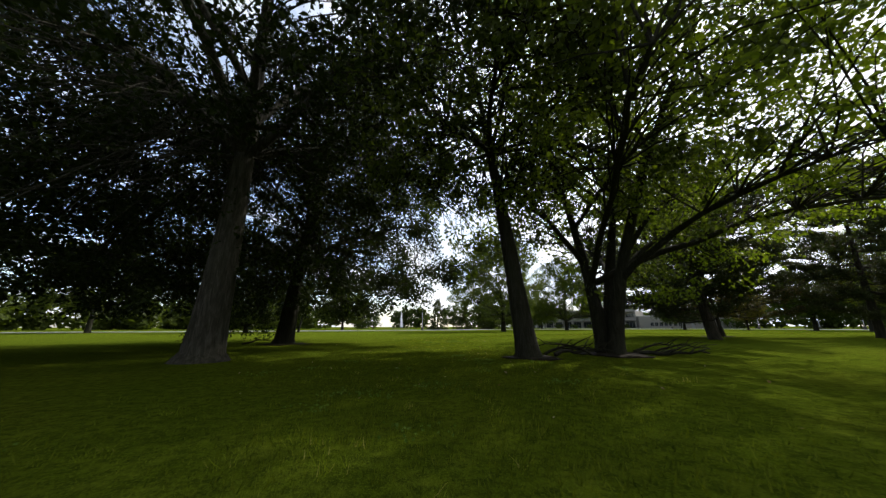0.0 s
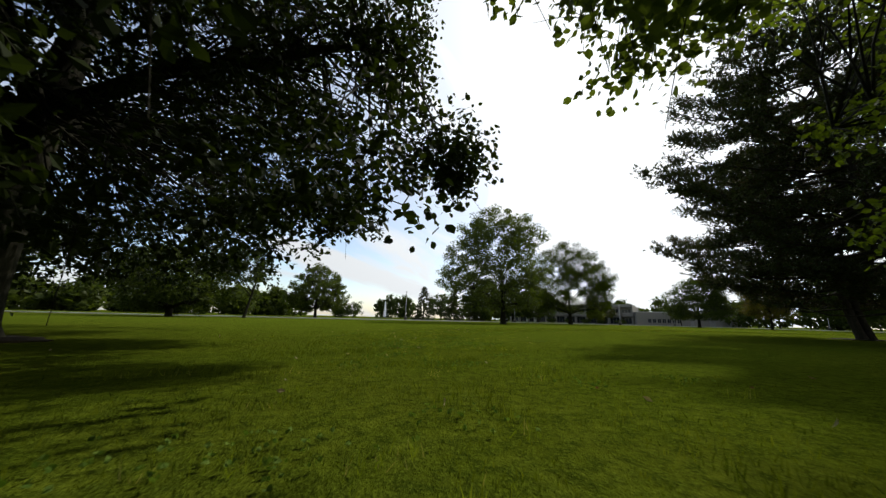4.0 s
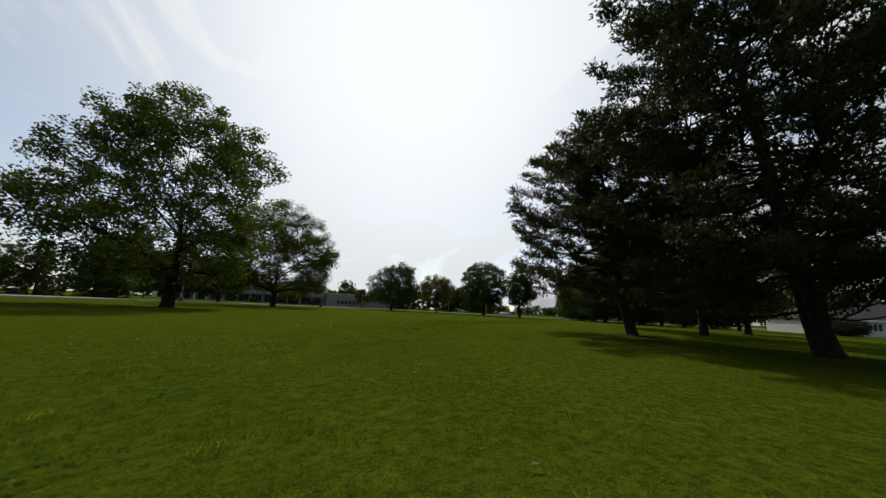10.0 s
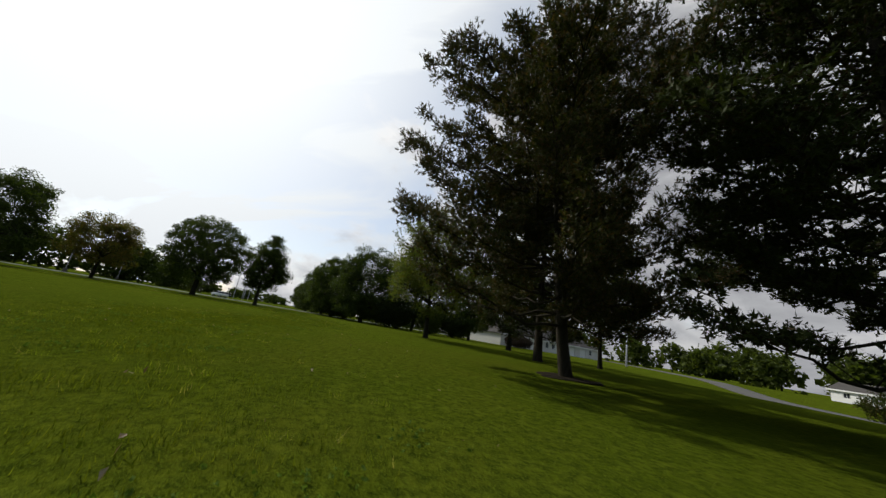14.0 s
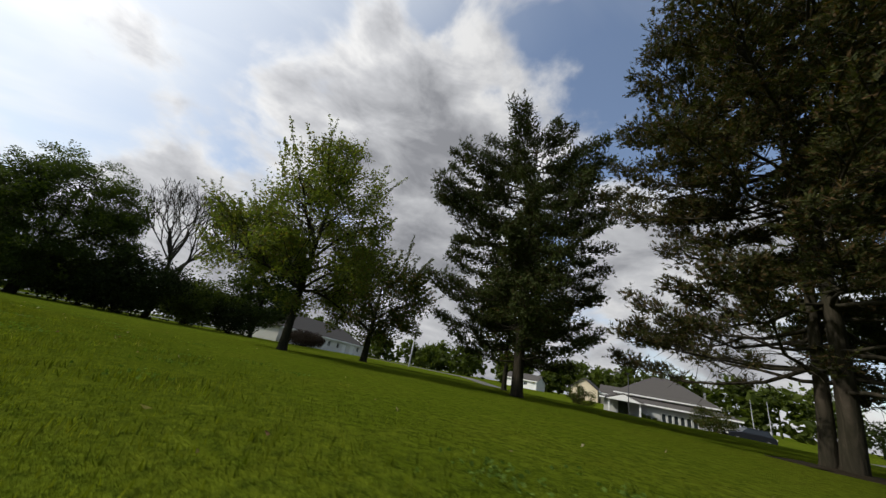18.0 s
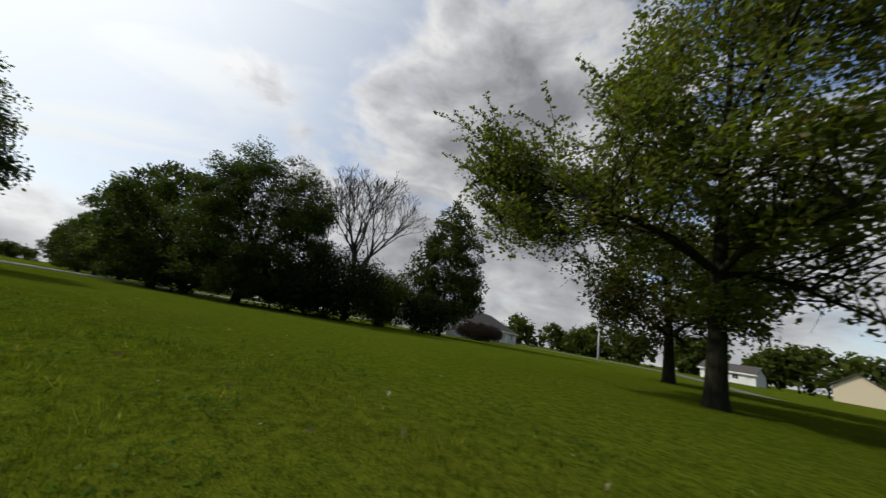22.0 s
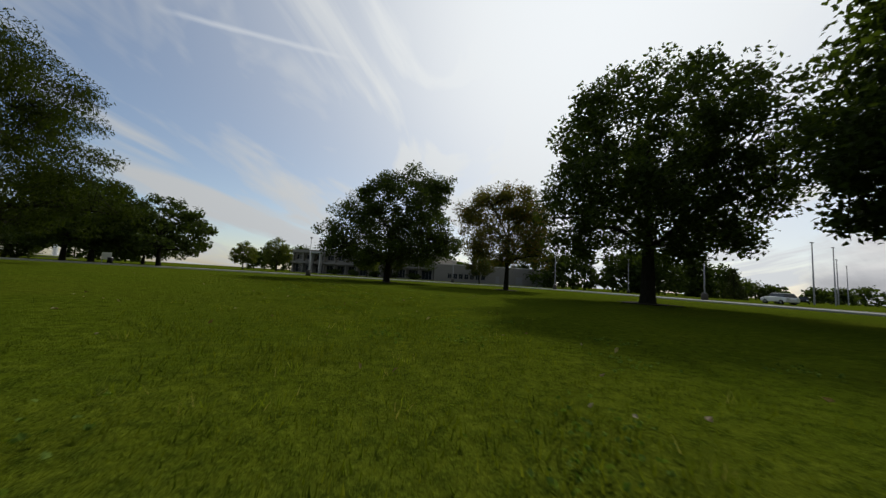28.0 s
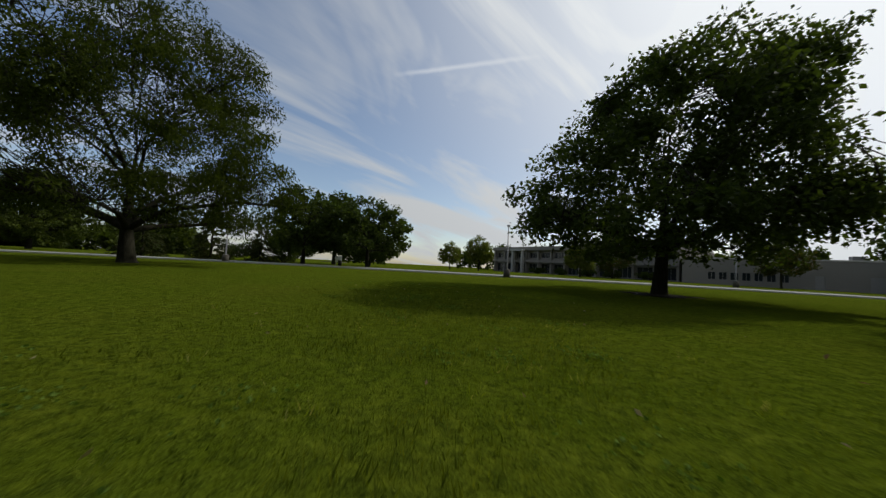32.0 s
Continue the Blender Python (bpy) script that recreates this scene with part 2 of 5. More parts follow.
def mat_grass():
    m, nt, p, out = material("lawn")
    v = obj_coord(nt)
    big = noise_tex(nt, v, 0.06, 4)
    mid = noise_tex(nt, v, 0.45, 5, 0.6)
    fine = noise_tex(nt, v, 9.0, 5, 0.7)
    blade = noise_tex(nt, v, 60.0, 3, 0.7)
    c = ramp(nt, mid, [(0.25, (0.038, 0.057, 0.0036)), (0.5, (0.058, 0.079, 0.0044)), (0.78, (0.089, 0.094, 0.0080))])
    c = mix_rgb(nt, math_node(nt, "MULTIPLY", big, 0.5), c, (0.049, 0.075, 0.0044))
    worn = noise_tex(nt, v, 0.13, 5, 0.6)
    c = mix_rgb(nt, ramp(nt, worn, [(0.5, (0, 0, 0)), (0.68, (0.4, 0.4, 0.4))]), c, (0.092, 0.084, 0.0107))
    tuft = noise_tex(nt, v, 3.2, 4, 0.6)
    c = mix_rgb(nt, ramp(nt, tuft, [(0.45, (0, 0, 0)), (0.7, (0.7, 0.7, 0.7))]), c, (0.101, 0.124, 0.0107))
    c = mix_rgb(nt, ramp(nt, fine, [(0.4, (0, 0, 0)), (0.62, (0.9, 0.9, 0.9))]), c, (0.024, 0.037, 0.0036))
    c = mix_rgb(nt, ramp(nt, blade, [(0.48, (0, 0, 0)), (0.72, (0.75, 0.75, 0.75))]), c, (0.111, 0.146, 0.0125))
    nt.links.new(c, p.inputs["Base Color"])
    p.inputs["Roughness"].default_value = 0.9
    p.inputs["Specular IOR Level"].default_value = 0.0
    h = math_node(nt, "ADD", math_node(nt, "MULTIPLY", fine, 1.0), math_node(nt, "MULTIPLY", blade, 0.6))
    bump(nt, h, p, 0.9, 0.05)
    return m


M_GRASS = mat_grass()
M_LEAF_DARK = mat_leaf("leaf_dark", (0.023, 0.036, 0.008), (0.06, 0.084, 0.017), 0.4, spec=0.06)
# darker copy with the shade trees' backlit gloom in its colour; thickets reuse it
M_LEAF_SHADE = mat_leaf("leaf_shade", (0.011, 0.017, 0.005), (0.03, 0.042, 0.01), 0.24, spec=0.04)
M_LEAF_MID = mat_leaf("leaf_mid", (0.035, 0.05, 0.01), (0.084, 0.108, 0.019), 0.44, spec=0.08)
# sunlight through the many-stemmed tree's leaves, put into a brighter yellow-green
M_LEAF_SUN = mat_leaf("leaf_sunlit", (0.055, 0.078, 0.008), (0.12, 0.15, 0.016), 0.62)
M_LEAF_LIGHT = mat_leaf("leaf_light", (0.052, 0.074, 0.012), (0.125, 0.145, 0.026), 0.5, warm=(0.1, 0.08, 0.02))
M_LEAF_OLIVE = mat_leaf("leaf_olive", (0.024, 0.034, 0.006), (0.056, 0.068, 0.013), 0.28, warm=(0.09, 0.055, 0.02), spec=0.05)
M_LEAF_YELLOW = mat_leaf("leaf_yellowing", (0.042, 0.046, 0.01), (0.11, 0.105, 0.026), 0.5, warm=(0.13, 0.075, 0.025), spec=0.05, share=0.2)
M_LEAF_FERN = mat_leaf("leaf_fern", (0.024, 0.036, 0.005), (0.056, 0.074, 0.01), 0.35, spec=0.03)
M_NEEDLE = mat_leaf("needles", (0.027, 0.036, 0.013), (0.062, 0.078, 0.022), trans=0.15, warm=(0.05, 0.034, 0.016), spec=0.03)
M_BARK = mat_bark("bark", (0.014, 0.012, 0.009), (0.036, 0.031, 0.025))
M_BARK_DEAD = mat_bark("bark_dead", (0.01, 0.009, 0.008), (0.026, 0.023, 0.02))
M_BARK_PINE = mat_bark("bark_pine", (0.026, 0.02, 0.016), (0.06, 0.046, 0.037), 3.0)
M_BARK_GREY = mat_bark("bark_grey", (0.04, 0.036, 0.03), (0.095, 0.088, 0.075))
M_CONCRETE = mat_plain("concrete", (0.42, 0.41, 0.38), 0.9)
M_FOOTING = mat_plain("dark_concrete", (0.07, 0.066, 0.055), 0.9)
M_ROAD = mat_plain("asphalt", (0.27, 0.268, 0.255), 0.85, vary=0.4, scale=0.7)
M_DRIVE = mat_plain("worn_asphalt", (0.11, 0.108, 0.1), 0.85, vary=0.4, scale=0.7)
M_WALL = mat_plain("white_concrete", (0.22, 0.21, 0.19), 0.8, vary=0.15)
M_SIDING = mat_plain("siding", (0.37, 0.37, 0.355), 0.6, vary=0.12)
M_ROOF = mat_plain("shingles", (0.075, 0.07, 0.066), 0.9, vary=0.5, scale=8)
M_GLASS = mat_plain("dark_glass", (0.02, 0.025, 0.03), 0.08, vary=0.05)
M_METAL = mat_plain("grey_metal", (0.25, 0.25, 0.25), 0.5, 0.6)
M_DARK_METAL = mat_plain("dark_metal", (0.03, 0.03, 0.032), 0.5, 0.3)
M_SOIL = mat_plain("soil", (0.02, 0.016, 0.01), 0.95, vary=0.6, scale=6, bump_s=0.8)


# ---- mesh helpers ----
def mesh_ob(name, verts, faces, mat, parent=None, label="", smooth=False):
    me = bpy.data.meshes.new(name)
    if isinstance(verts, np.ndarray):
        verts = verts.tolist()
    if isinstance(faces, np.ndarray):
        faces = faces.tolist()
    me.from_pydata(verts, [], faces)
    if smooth:
        me.polygons.foreach_set("use_smooth", [True] * len(me.polygons))
    me.materials.append(mat)
    ob = new(name, me)
    if parent is not None:
        ob.parent = parent
    if label:
        tagged(ob, label)
    return ob


def part(name, bm, mat, parent=None, label="", smooth=False):
    me = bpy.data.meshes.new(name)
    bm.to_mesh(me)
    bm.free()
    me.materials.append(mat)
    if smooth:
        me.polygons.foreach_set("use_smooth", [True] * len(me.polygons))
    ob = new(name, me)
    if parent is not None:
        ob.parent = parent
    if label:
        tagged(ob, label)
    return ob


def box(bm, x0, y0, z0, x1, y1, z1, bevel=0.0):
    r = bmesh.ops.create_cube(bm, size=1.0, matrix=Matrix.Translation(((x0 + x1) / 2, (y0 + y1) / 2, (z0 + z1) / 2)) @ Matrix.Diagonal((abs(x1 - x0), abs(y1 - y0), abs(z1 - z0), 1)))
    if bevel:
        ed = {e for v in r["verts"] for e in v.link_edges}
        bmesh.ops.bevel(bm, geom=list(ed), offset=bevel, segments=1, affect="EDGES")
    return bm


def box_part(name, dims, mat, parent, label="", bevel=0.0):
    return part(name, box(bmesh.new(), *dims, bevel), mat, parent, label)


def empty(name, loc, rz=0.0, label="", category="", group="", kind=""):
    ob = new(name)
    ob.empty_display_size = 0.3
    ob.matrix_basis = pose(*loc, 0, 0, rz)
    return tagged(ob, label, category, group, kind)


class Tubes:
    """Collects tapered bent tubes into one vertex and face list."""

    def __init__(self):
        self.v, self.f, self.n = [], [], 0

    def add(self, pts, radii, sides=6, cap=True):
        pts = np.asarray(pts, float)
        radii = np.asarray(radii, float)
        tan = np.gradient(pts, axis=0)
        tan /= np.linalg.norm(tan, axis=1, keepdims=True) + 1e-9
        ref = np.where(np.abs(tan[:, 2:3]) > 0.9, [[1.0, 0, 0]], [[0, 0, 1.0]])
        u = np.cross(tan, ref)
        u /= np.linalg.norm(u, axis=1, keepdims=True) + 1e-9
        for i in range(1, len(u)):
            w = u[i - 1] - tan[i] * (u[i - 1] @ tan[i])
            u[i] = w / (np.linalg.norm(w) + 1e-9)
        w = np.cross(tan, u)
        a = np.linspace(0, 2 * np.pi, sides, endpoint=False)
        ring = pts[:, None] + radii[:, None, None] * (np.cos(a)[None, :, None] * u[:, None] + np.sin(a)[None, :, None] * w[:, None])
        self.v.append(ring.reshape(-1, 3))
        k = len(pts)
        i = np.arange(k - 1)[:, None] * sides
        j = np.arange(sides)[None]
        j2 = (j + 1) % sides
        q = np.stack([i + j, i + j2, i + sides + j2, i + sides + j], -1).reshape(-1, 4) + self.n
        self.f += q.tolist()
        if cap:
            self.f.append([self.n + (k - 1) * sides + s for s in range(sides)])
        self.n += k * sides

    def ob(self, name, mat, parent=None, label="", smooth=True):
        return mesh_ob(name, np.concatenate(self.v), self.f, mat, parent, label, smooth)


def bent(rng, a, b, n=6, sag=0.0, wob=0.08):
    """A curved way from a to b, sagging or rising in its middle."""
    a, b = np.asarray(a, float), np.asarray(b, float)
    s = np.linspace(0, 1, n)[:, None]
    L = np.linalg.norm(b - a)
    p = a + (b - a) * s
    p[:, 2] += sag * L * (4 * s[:, 0] * (1 - s[:, 0]))
    w = rng.normal(0, wob * L / n, (n, 3))
    w[0] = 0
    return p + np.cumsum(w, 0) * (s > 0) * (1 - 0.4 * s)


def leaf_cards(rng, centres, spread, per, size, droop=0.25, flat=0.75, narrow=0.6):
    """Folded pointed leaves strewn round the centres: four corners and two triangles each."""
    n = len(centres) * per
    c = np.repeat(centres, per, 0)
    off = rng.normal(0, 1, (n, 3))
    off /= np.linalg.norm(off, axis=1, keepdims=True) + 1e-9
    off *= (rng.random((n, 1)) ** 0.45)
    c = c + off * np.repeat(spread, per)[:, None] * (1, 1, flat)
    s = size * rng.uniform(0.6, 1.35, (n, 1))
    d = rng.normal(0, 1, (n, 3)) * (1, 1, 0.6) + off * 0.8 - (0, 0, droop)
    d /= np.linalg.norm(d, axis=1, keepdims=True) + 1e-9
    r = np.cross(d, rng.normal(0, 1, (n, 3)))
    r /= np.linalg.norm(r, axis=1, keepdims=True) + 1e-9
    up = np.cross(r, d)
    base = c - d * s * 0.5
    tip = c + d * s * 0.5
    lft = c - r * s * narrow * 0.5 + up * s * 0.12
    rgt = c + r * s * narrow * 0.5 + up * s * 0.12
    v = np.stack([base, rgt, tip, lft], 1).reshape(-1, 3)
    i = np.arange(n)[:, None] * 4
    f = np.concatenate([i + [[0, 1, 2]], i + [[0, 2, 3]]], 1).reshape(-1, 3)
    return v, f


def oval_leaves(rng, centres, spread, per, size, droop=0.25, flat=0.75, narrow=0.72):
    """Rounded leaves of six corners, slightly folded, hanging by their tips."""
    n = len(centres) * per
    c = np.repeat(centres, per, 0)
    off = rng.normal(0, 1, (n, 3))
    off /= np.linalg.norm(off, axis=1, keepdims=True) + 1e-9
    off *= rng.random((n, 1)) ** 0.45
    c = c + off * np.repeat(spread, per)[:, None] * (1, 1, flat)
    s = size * rng.uniform(0.6, 1.3, (n, 1))
    d = rng.normal(0, 1, (n, 3)) * (1, 1, 0.6) + off * 0.6 - (0, 0, droop)
    d /= np.linalg.norm(d, axis=1, keepdims=True) + 1e-9
    r = np.cross(d, rng.normal(0, 1, (n, 3)))
    r /= np.linalg.norm(r, axis=1, keepdims=True) + 1e-9
    up = np.cross(r, d)
    w = r * s * narrow * 0.5
    v = np.stack([c - d * s * 0.5, c - d * s * 0.22 + w * 0.85 + up * s * 0.1, c + d * s * 0.15 + w + up * s * 0.1, c + d * s * 0.5,
                  c + d * s * 0.15 - w + up * s * 0.1, c - d * s * 0.22 - w * 0.85 + up * s * 0.1], 1).reshape(-1, 3)
    i = np.arange(n)[:, None] * 6
    f = np.concatenate([i + [[0, 1, 2]], i + [[0, 2, 3]], i + [[0, 3, 4]], i + [[0, 4, 5]]], 1).reshape(-1, 3)
    return v, f


def needle_tufts(rng, centres, dirs, per, length, width):
    """Bottle-brush shoots: thin blades set along an axis and slanting forwards round it."""
    n = len(centres) * per
    d = np.repeat(dirs, per, 0)
    d = d / (np.linalg.norm(d, axis=1, keepdims=True) + 1e-9)
    c = np.repeat(centres, per, 0) + d * length * rng.uniform(-0.4, 0.5, (n, 1))
    r = np.cross(d, rng.normal(0, 1, (n, 3)))
    r /= np.linalg.norm(r, axis=1, keepdims=True) + 1e-9
    L = length * rng.uniform(0.7, 1.15, (n, 1))
    tip = c + (d * rng.uniform(0.1, 0.9, (n, 1)) + r * rng.uniform(0.4, 0.85, (n, 1))) * L
    w = np.cross(d, r) * width
    v = np.stack([c - w, c + w, tip], 1).reshape(-1, 3)
    return v, np.arange(n * 3).reshape(-1, 3)


def crown_points(rng, n, z0, z1, rad, shape, lobes=5, centre=(0, 0), lob=0.22, hollow=0.5, boughs=0):
    """Clump centres inside a crown whose radius by height is given by shape(s), s from 0 at its foot to 1 at its top.
    With boughs, most clumps gather in that many leafy heads of uneven size, with gaps between them."""
    ph, am = rng.uniform(0, 6.28, lobes), rng.uniform(0.4, 1.0, lobes)

    def one(inner, shrink):
        while True:
            s = rng.random()
            w = shape(s)
            if rng.random() > w * w + 0.05:
                continue
            th = rng.uniform(0, 2 * np.pi)
            k = 1 + lob * sum(am[i] * math.sin((i + 1) * th + ph[i] + 3.1 * s * (i % 3 + 1)) for i in range(lobes)) / lobes * 2
            q = inner + (1 - inner) * rng.random() ** 0.6 if rng.random() < 0.8 else rng.random() ** 0.5
            r = rad * w * k * q * shrink
            s = 0.5 + (s - 0.5) * (0.5 + 0.5 * shrink)
            return (centre[0] + r * math.cos(th), centre[1] + r * math.sin(th), z0 + (z1 - z0) * s)

    if not boughs:
        return np.array([one(hollow, 1.0) for _ in range(n)])
    heads = []
    gap = 1.25 * rad / math.sqrt(boughs)
    tries = 0
    while len(heads) < boughs:
        p = np.array(one(max(hollow, 0.45), 0.93))
        tries += 1
        if tries > 4000 or all(np.linalg.norm(p - h) > gap * (0.999 ** tries) for h in heads):
            heads.append(p)
    heads = np.array(heads)
    big = rng.uniform(0.55, 1.35, boughs)
    pick = rng.choice(boughs, int(n * 0.55), p=big ** 2 / (big ** 2).sum())
    off = rng.normal(0, 1, (len(pick), 3))
    off /= np.linalg.norm(off, axis=1, keepdims=True)
    off *= (rng.random((len(pick), 1)) ** 0.4) * (1.2 * rad / math.sqrt(boughs)) * big[pick][:, None] * (1.15, 1.15, 0.75)
    out = heads[pick] + off
    out[:, 2] = np.maximum(out[:, 2], z0)
    return np.concatenate([out, np.array([one(hollow, 0.94) for _ in range(n - len(pick))])])


def shape_round(s):
    return math.sqrt(max(0.0, 1 - (abs(s - 0.42) / 0.6) ** 2.2)) if s > 0.42 else math.sqrt(max(0.0, 1 - ((0.42 - s) / 0.52) ** 2.0))


def shape_egg(s):
    return max(0.0, math.sin(math.pi * min(1, (s * 0.86 + 0.12))) ** 0.7) * (1 - 0.25 * s)


def broadleaf(name, loc, H, z0, rad, trunk_r, seed, leaf, bark, label, shape=shape_round, clumps=150, per=110, size=0.22,
              spread=0.85, lean=(0, 0), stems=1, limbs=9, group="", fork=None, centre=(0, 0), droop=0.25, lob=0.22, flare=1.5, hollow=0.5, keep=None, sprays=0, rise=0.0, skew=(0, 0), oval=None, top=0.82, extra=(), boughs=0, narrow=0.6):
    """A tree with a tapered trunk, limbs, boughs and a crown of single leaves in clumps."""
    rng = np.random.default_rng(seed)
    root = empty(name, loc, 0, label, "tree", group)
    fork = fork or z0 + (H - z0) * 0.12
    tops = []
    limb_pts = []
    for k in range(stems):
        a0 = 6.28 * k / stems + rng.uniform(0, 1)
        out = 0.0 if stems == 1 else trunk_r * 0.62
        lx, ly = lean if stems == 1 else (lean[0] + math.cos(a0) * rad * 0.42, lean[1] + math.sin(a0) * rad * 0.42)
        b = np.array((math.cos(a0) * out, math.sin(a0) * out, -0.15))
        t = np.array((lx + centre[0] * 0.6, ly + centre[1] * 0.6, H * top))
        m = b + (t - b) * 0.5 + rng.normal(0, 0.012 * H, 3) * (1, 1, 0)
        if stems > 1:
            m = np.array((b[0] * 2.0, b[1] * 2.0, H * 0.27))
        s = np.linspace(0, 1, 15)[:, None]
        p = (1 - s) ** 2 * b + 2 * s * (1 - s) * m + s ** 2 * t
        r = trunk_r * (1 - 0.93 * s[:, 0] ** 0.75)
        p = np.insert(p, 1, [b + (p[1] - b) * 0.12, b + (p[1] - b) * 0.4], 0)
        r = np.insert(r, 1, [trunk_r * 1.02, trunk_r * 0.99])
        r[0] = trunk_r * flare
        r[1] = trunk_r * (1 + (flare - 1) * 0.45)
        tb = Tubes()
        tb.add(p, r, 14)
        tb.ob("trunk", bark, root)
        limb_pts.append(p[p[:, 2] > fork * 0.9])
        tops.append((p, r))
    cl = crown_points(rng, clumps, z0 + spread * 0.5, H - spread * 0.85, rad - spread * 0.6, shape, centre=centre, lob=lob, hollow=hollow, boughs=boughs)
    cl[:, :2] += np.array(skew) * ((cl[:, 2:] - z0) / (H - z0) - 0.35)
    for ex, ey, ez, er, en in extra:
        cl = np.concatenate([cl, np.array((ex - loc[0], ey - loc[1], ez)) + rng.normal(0, er, (en, 3)) * (1, 1, 0.7)])
    if keep is not None:
        cl = cl[[bool(keep(q[0] + loc[0], q[1] + loc[1], q[2])) for q in cl]]
    # main limbs run to clumps spread far apart
    pick = [int(np.argmax(cl[:, 2]))]
    dist = np.linalg.norm(cl - cl[pick[0]], axis=1) * (cl[:, 2] > rise)
    while len(pick) < limbs:
        i = int(np.argmax(dist))
        pick.append(i)
        dist = np.minimum(dist, np.linalg.norm(cl - cl[i], axis=1))
    for i in pick:
        p, r = tops[int(rng.integers(len(tops)))]
        zt = min(max(fork, cl[i][2] * 0.72 - np.hypot(*cl[i][:2]) * 0.22), H * top * 0.92)
        j = int(np.argmin(np.abs(p[:, 2] - zt)))
        gap = np.linalg.norm(cl[i] - p[j])
        mid = p[j] * 0.55 + cl[i] * 0.45 + (0, 0, gap * rng.uniform(0.12, 0.26))
        u = np.linspace(0, 1, 9)[:, None]
        q = (1 - u) ** 2 * p[j] + 2 * u * (1 - u) * mid + u ** 2 * cl[i]
        q[1:] += np.cumsum(rng.normal(0, 0.02 * gap / 2.2, (8, 3)), 0)
        r0 = min(r[j] * 0.62, trunk_r * 0.5)
        tb = Tubes()
        tb.add(q, np.linspace(r0, 0.025, 9), 8)
        tb.ob("limb", bark, root)
        limb_pts.append(q[1:])
    L = np.concatenate(limb_pts)
    tw = Tubes()
    for q in cl:
        d = np.linalg.norm(L - q, axis=1) + np.maximum(0, L[:, 2] - q[2]) * 0.8
        j = int(rng.choice(np.argsort(d)[:7]))
        if d[j] > 0.3:
            w = bent(rng, L[j], q, 5, rng.uniform(0.0, 0.12), 0.16)
            tw.add(w, np.linspace(min(0.032, 0.009 * d[j] + 0.008), 0.006, 5), 3, False)
        for _ in range(2 if size < 0.2 else 0):
            e = q + rng.normal(0, spread * 0.6, 3)
            tw.add(bent(rng, q, e, 3, 0.05, 0.1), [0.008, 0.006, 0.004], 3, False)
    v2 = None
    if sprays:
        # upright leafy shoots standing out of the crown
        far = np.argsort(-(np.hypot(cl[:, 0] - centre[0], cl[:, 1] - centre[1]) / rad + cl[:, 2] / H))[:sprays]
        sc = []
        for i in far:
            for _ in range(2):
                o = cl[i] - (centre[0], centre[1], z0 + (H - z0) * 0.35)
                o = o / np.linalg.norm(o) * (1, 1, 0.5) + (0, 0, 0.9) + rng.normal(0, 0.25, 3)
                w = bent(rng, cl[i], cl[i] + o / np.linalg.norm(o) * rng.uniform(0.9, 2.1), 9, 0.03, 0.1)
                tw.add(w, np.linspace(0.016, 0.005, 9), 3, False)
                sc.append(w[2:])
        sc = np.concatenate(sc)
        v2, f2 = leaf_cards(rng, sc, np.full(len(sc), 0.13), 5, size, 0.1)
    tagged(tw.ob("branchwork", bark, root), kind="stuff")
    sp = rng.uniform(0.7, 1.35, len(cl)) * spread
    near = np.array([oval is not None and bool(oval(q[0] + loc[0], q[1] + loc[1])) for q in cl])
    v, f = leaf_cards(rng, cl[~near], sp[~near], per, size, droop, 0.75, narrow)
    if near.any():
        v3, f3 = oval_leaves(rng, cl[near], sp[near], int(per * 1.2), size * 0.75, droop)
        f = np.concatenate([f, f3 + len(v)])
        v = np.concatenate([v, v3])
    if v2 is not None:
        f = np.concatenate([f, f2 + len(v)])
        v = np.concatenate([v, v2])
    tagged(mesh_ob("crown", v, f, leaf, root), kind="stuff")
    return root


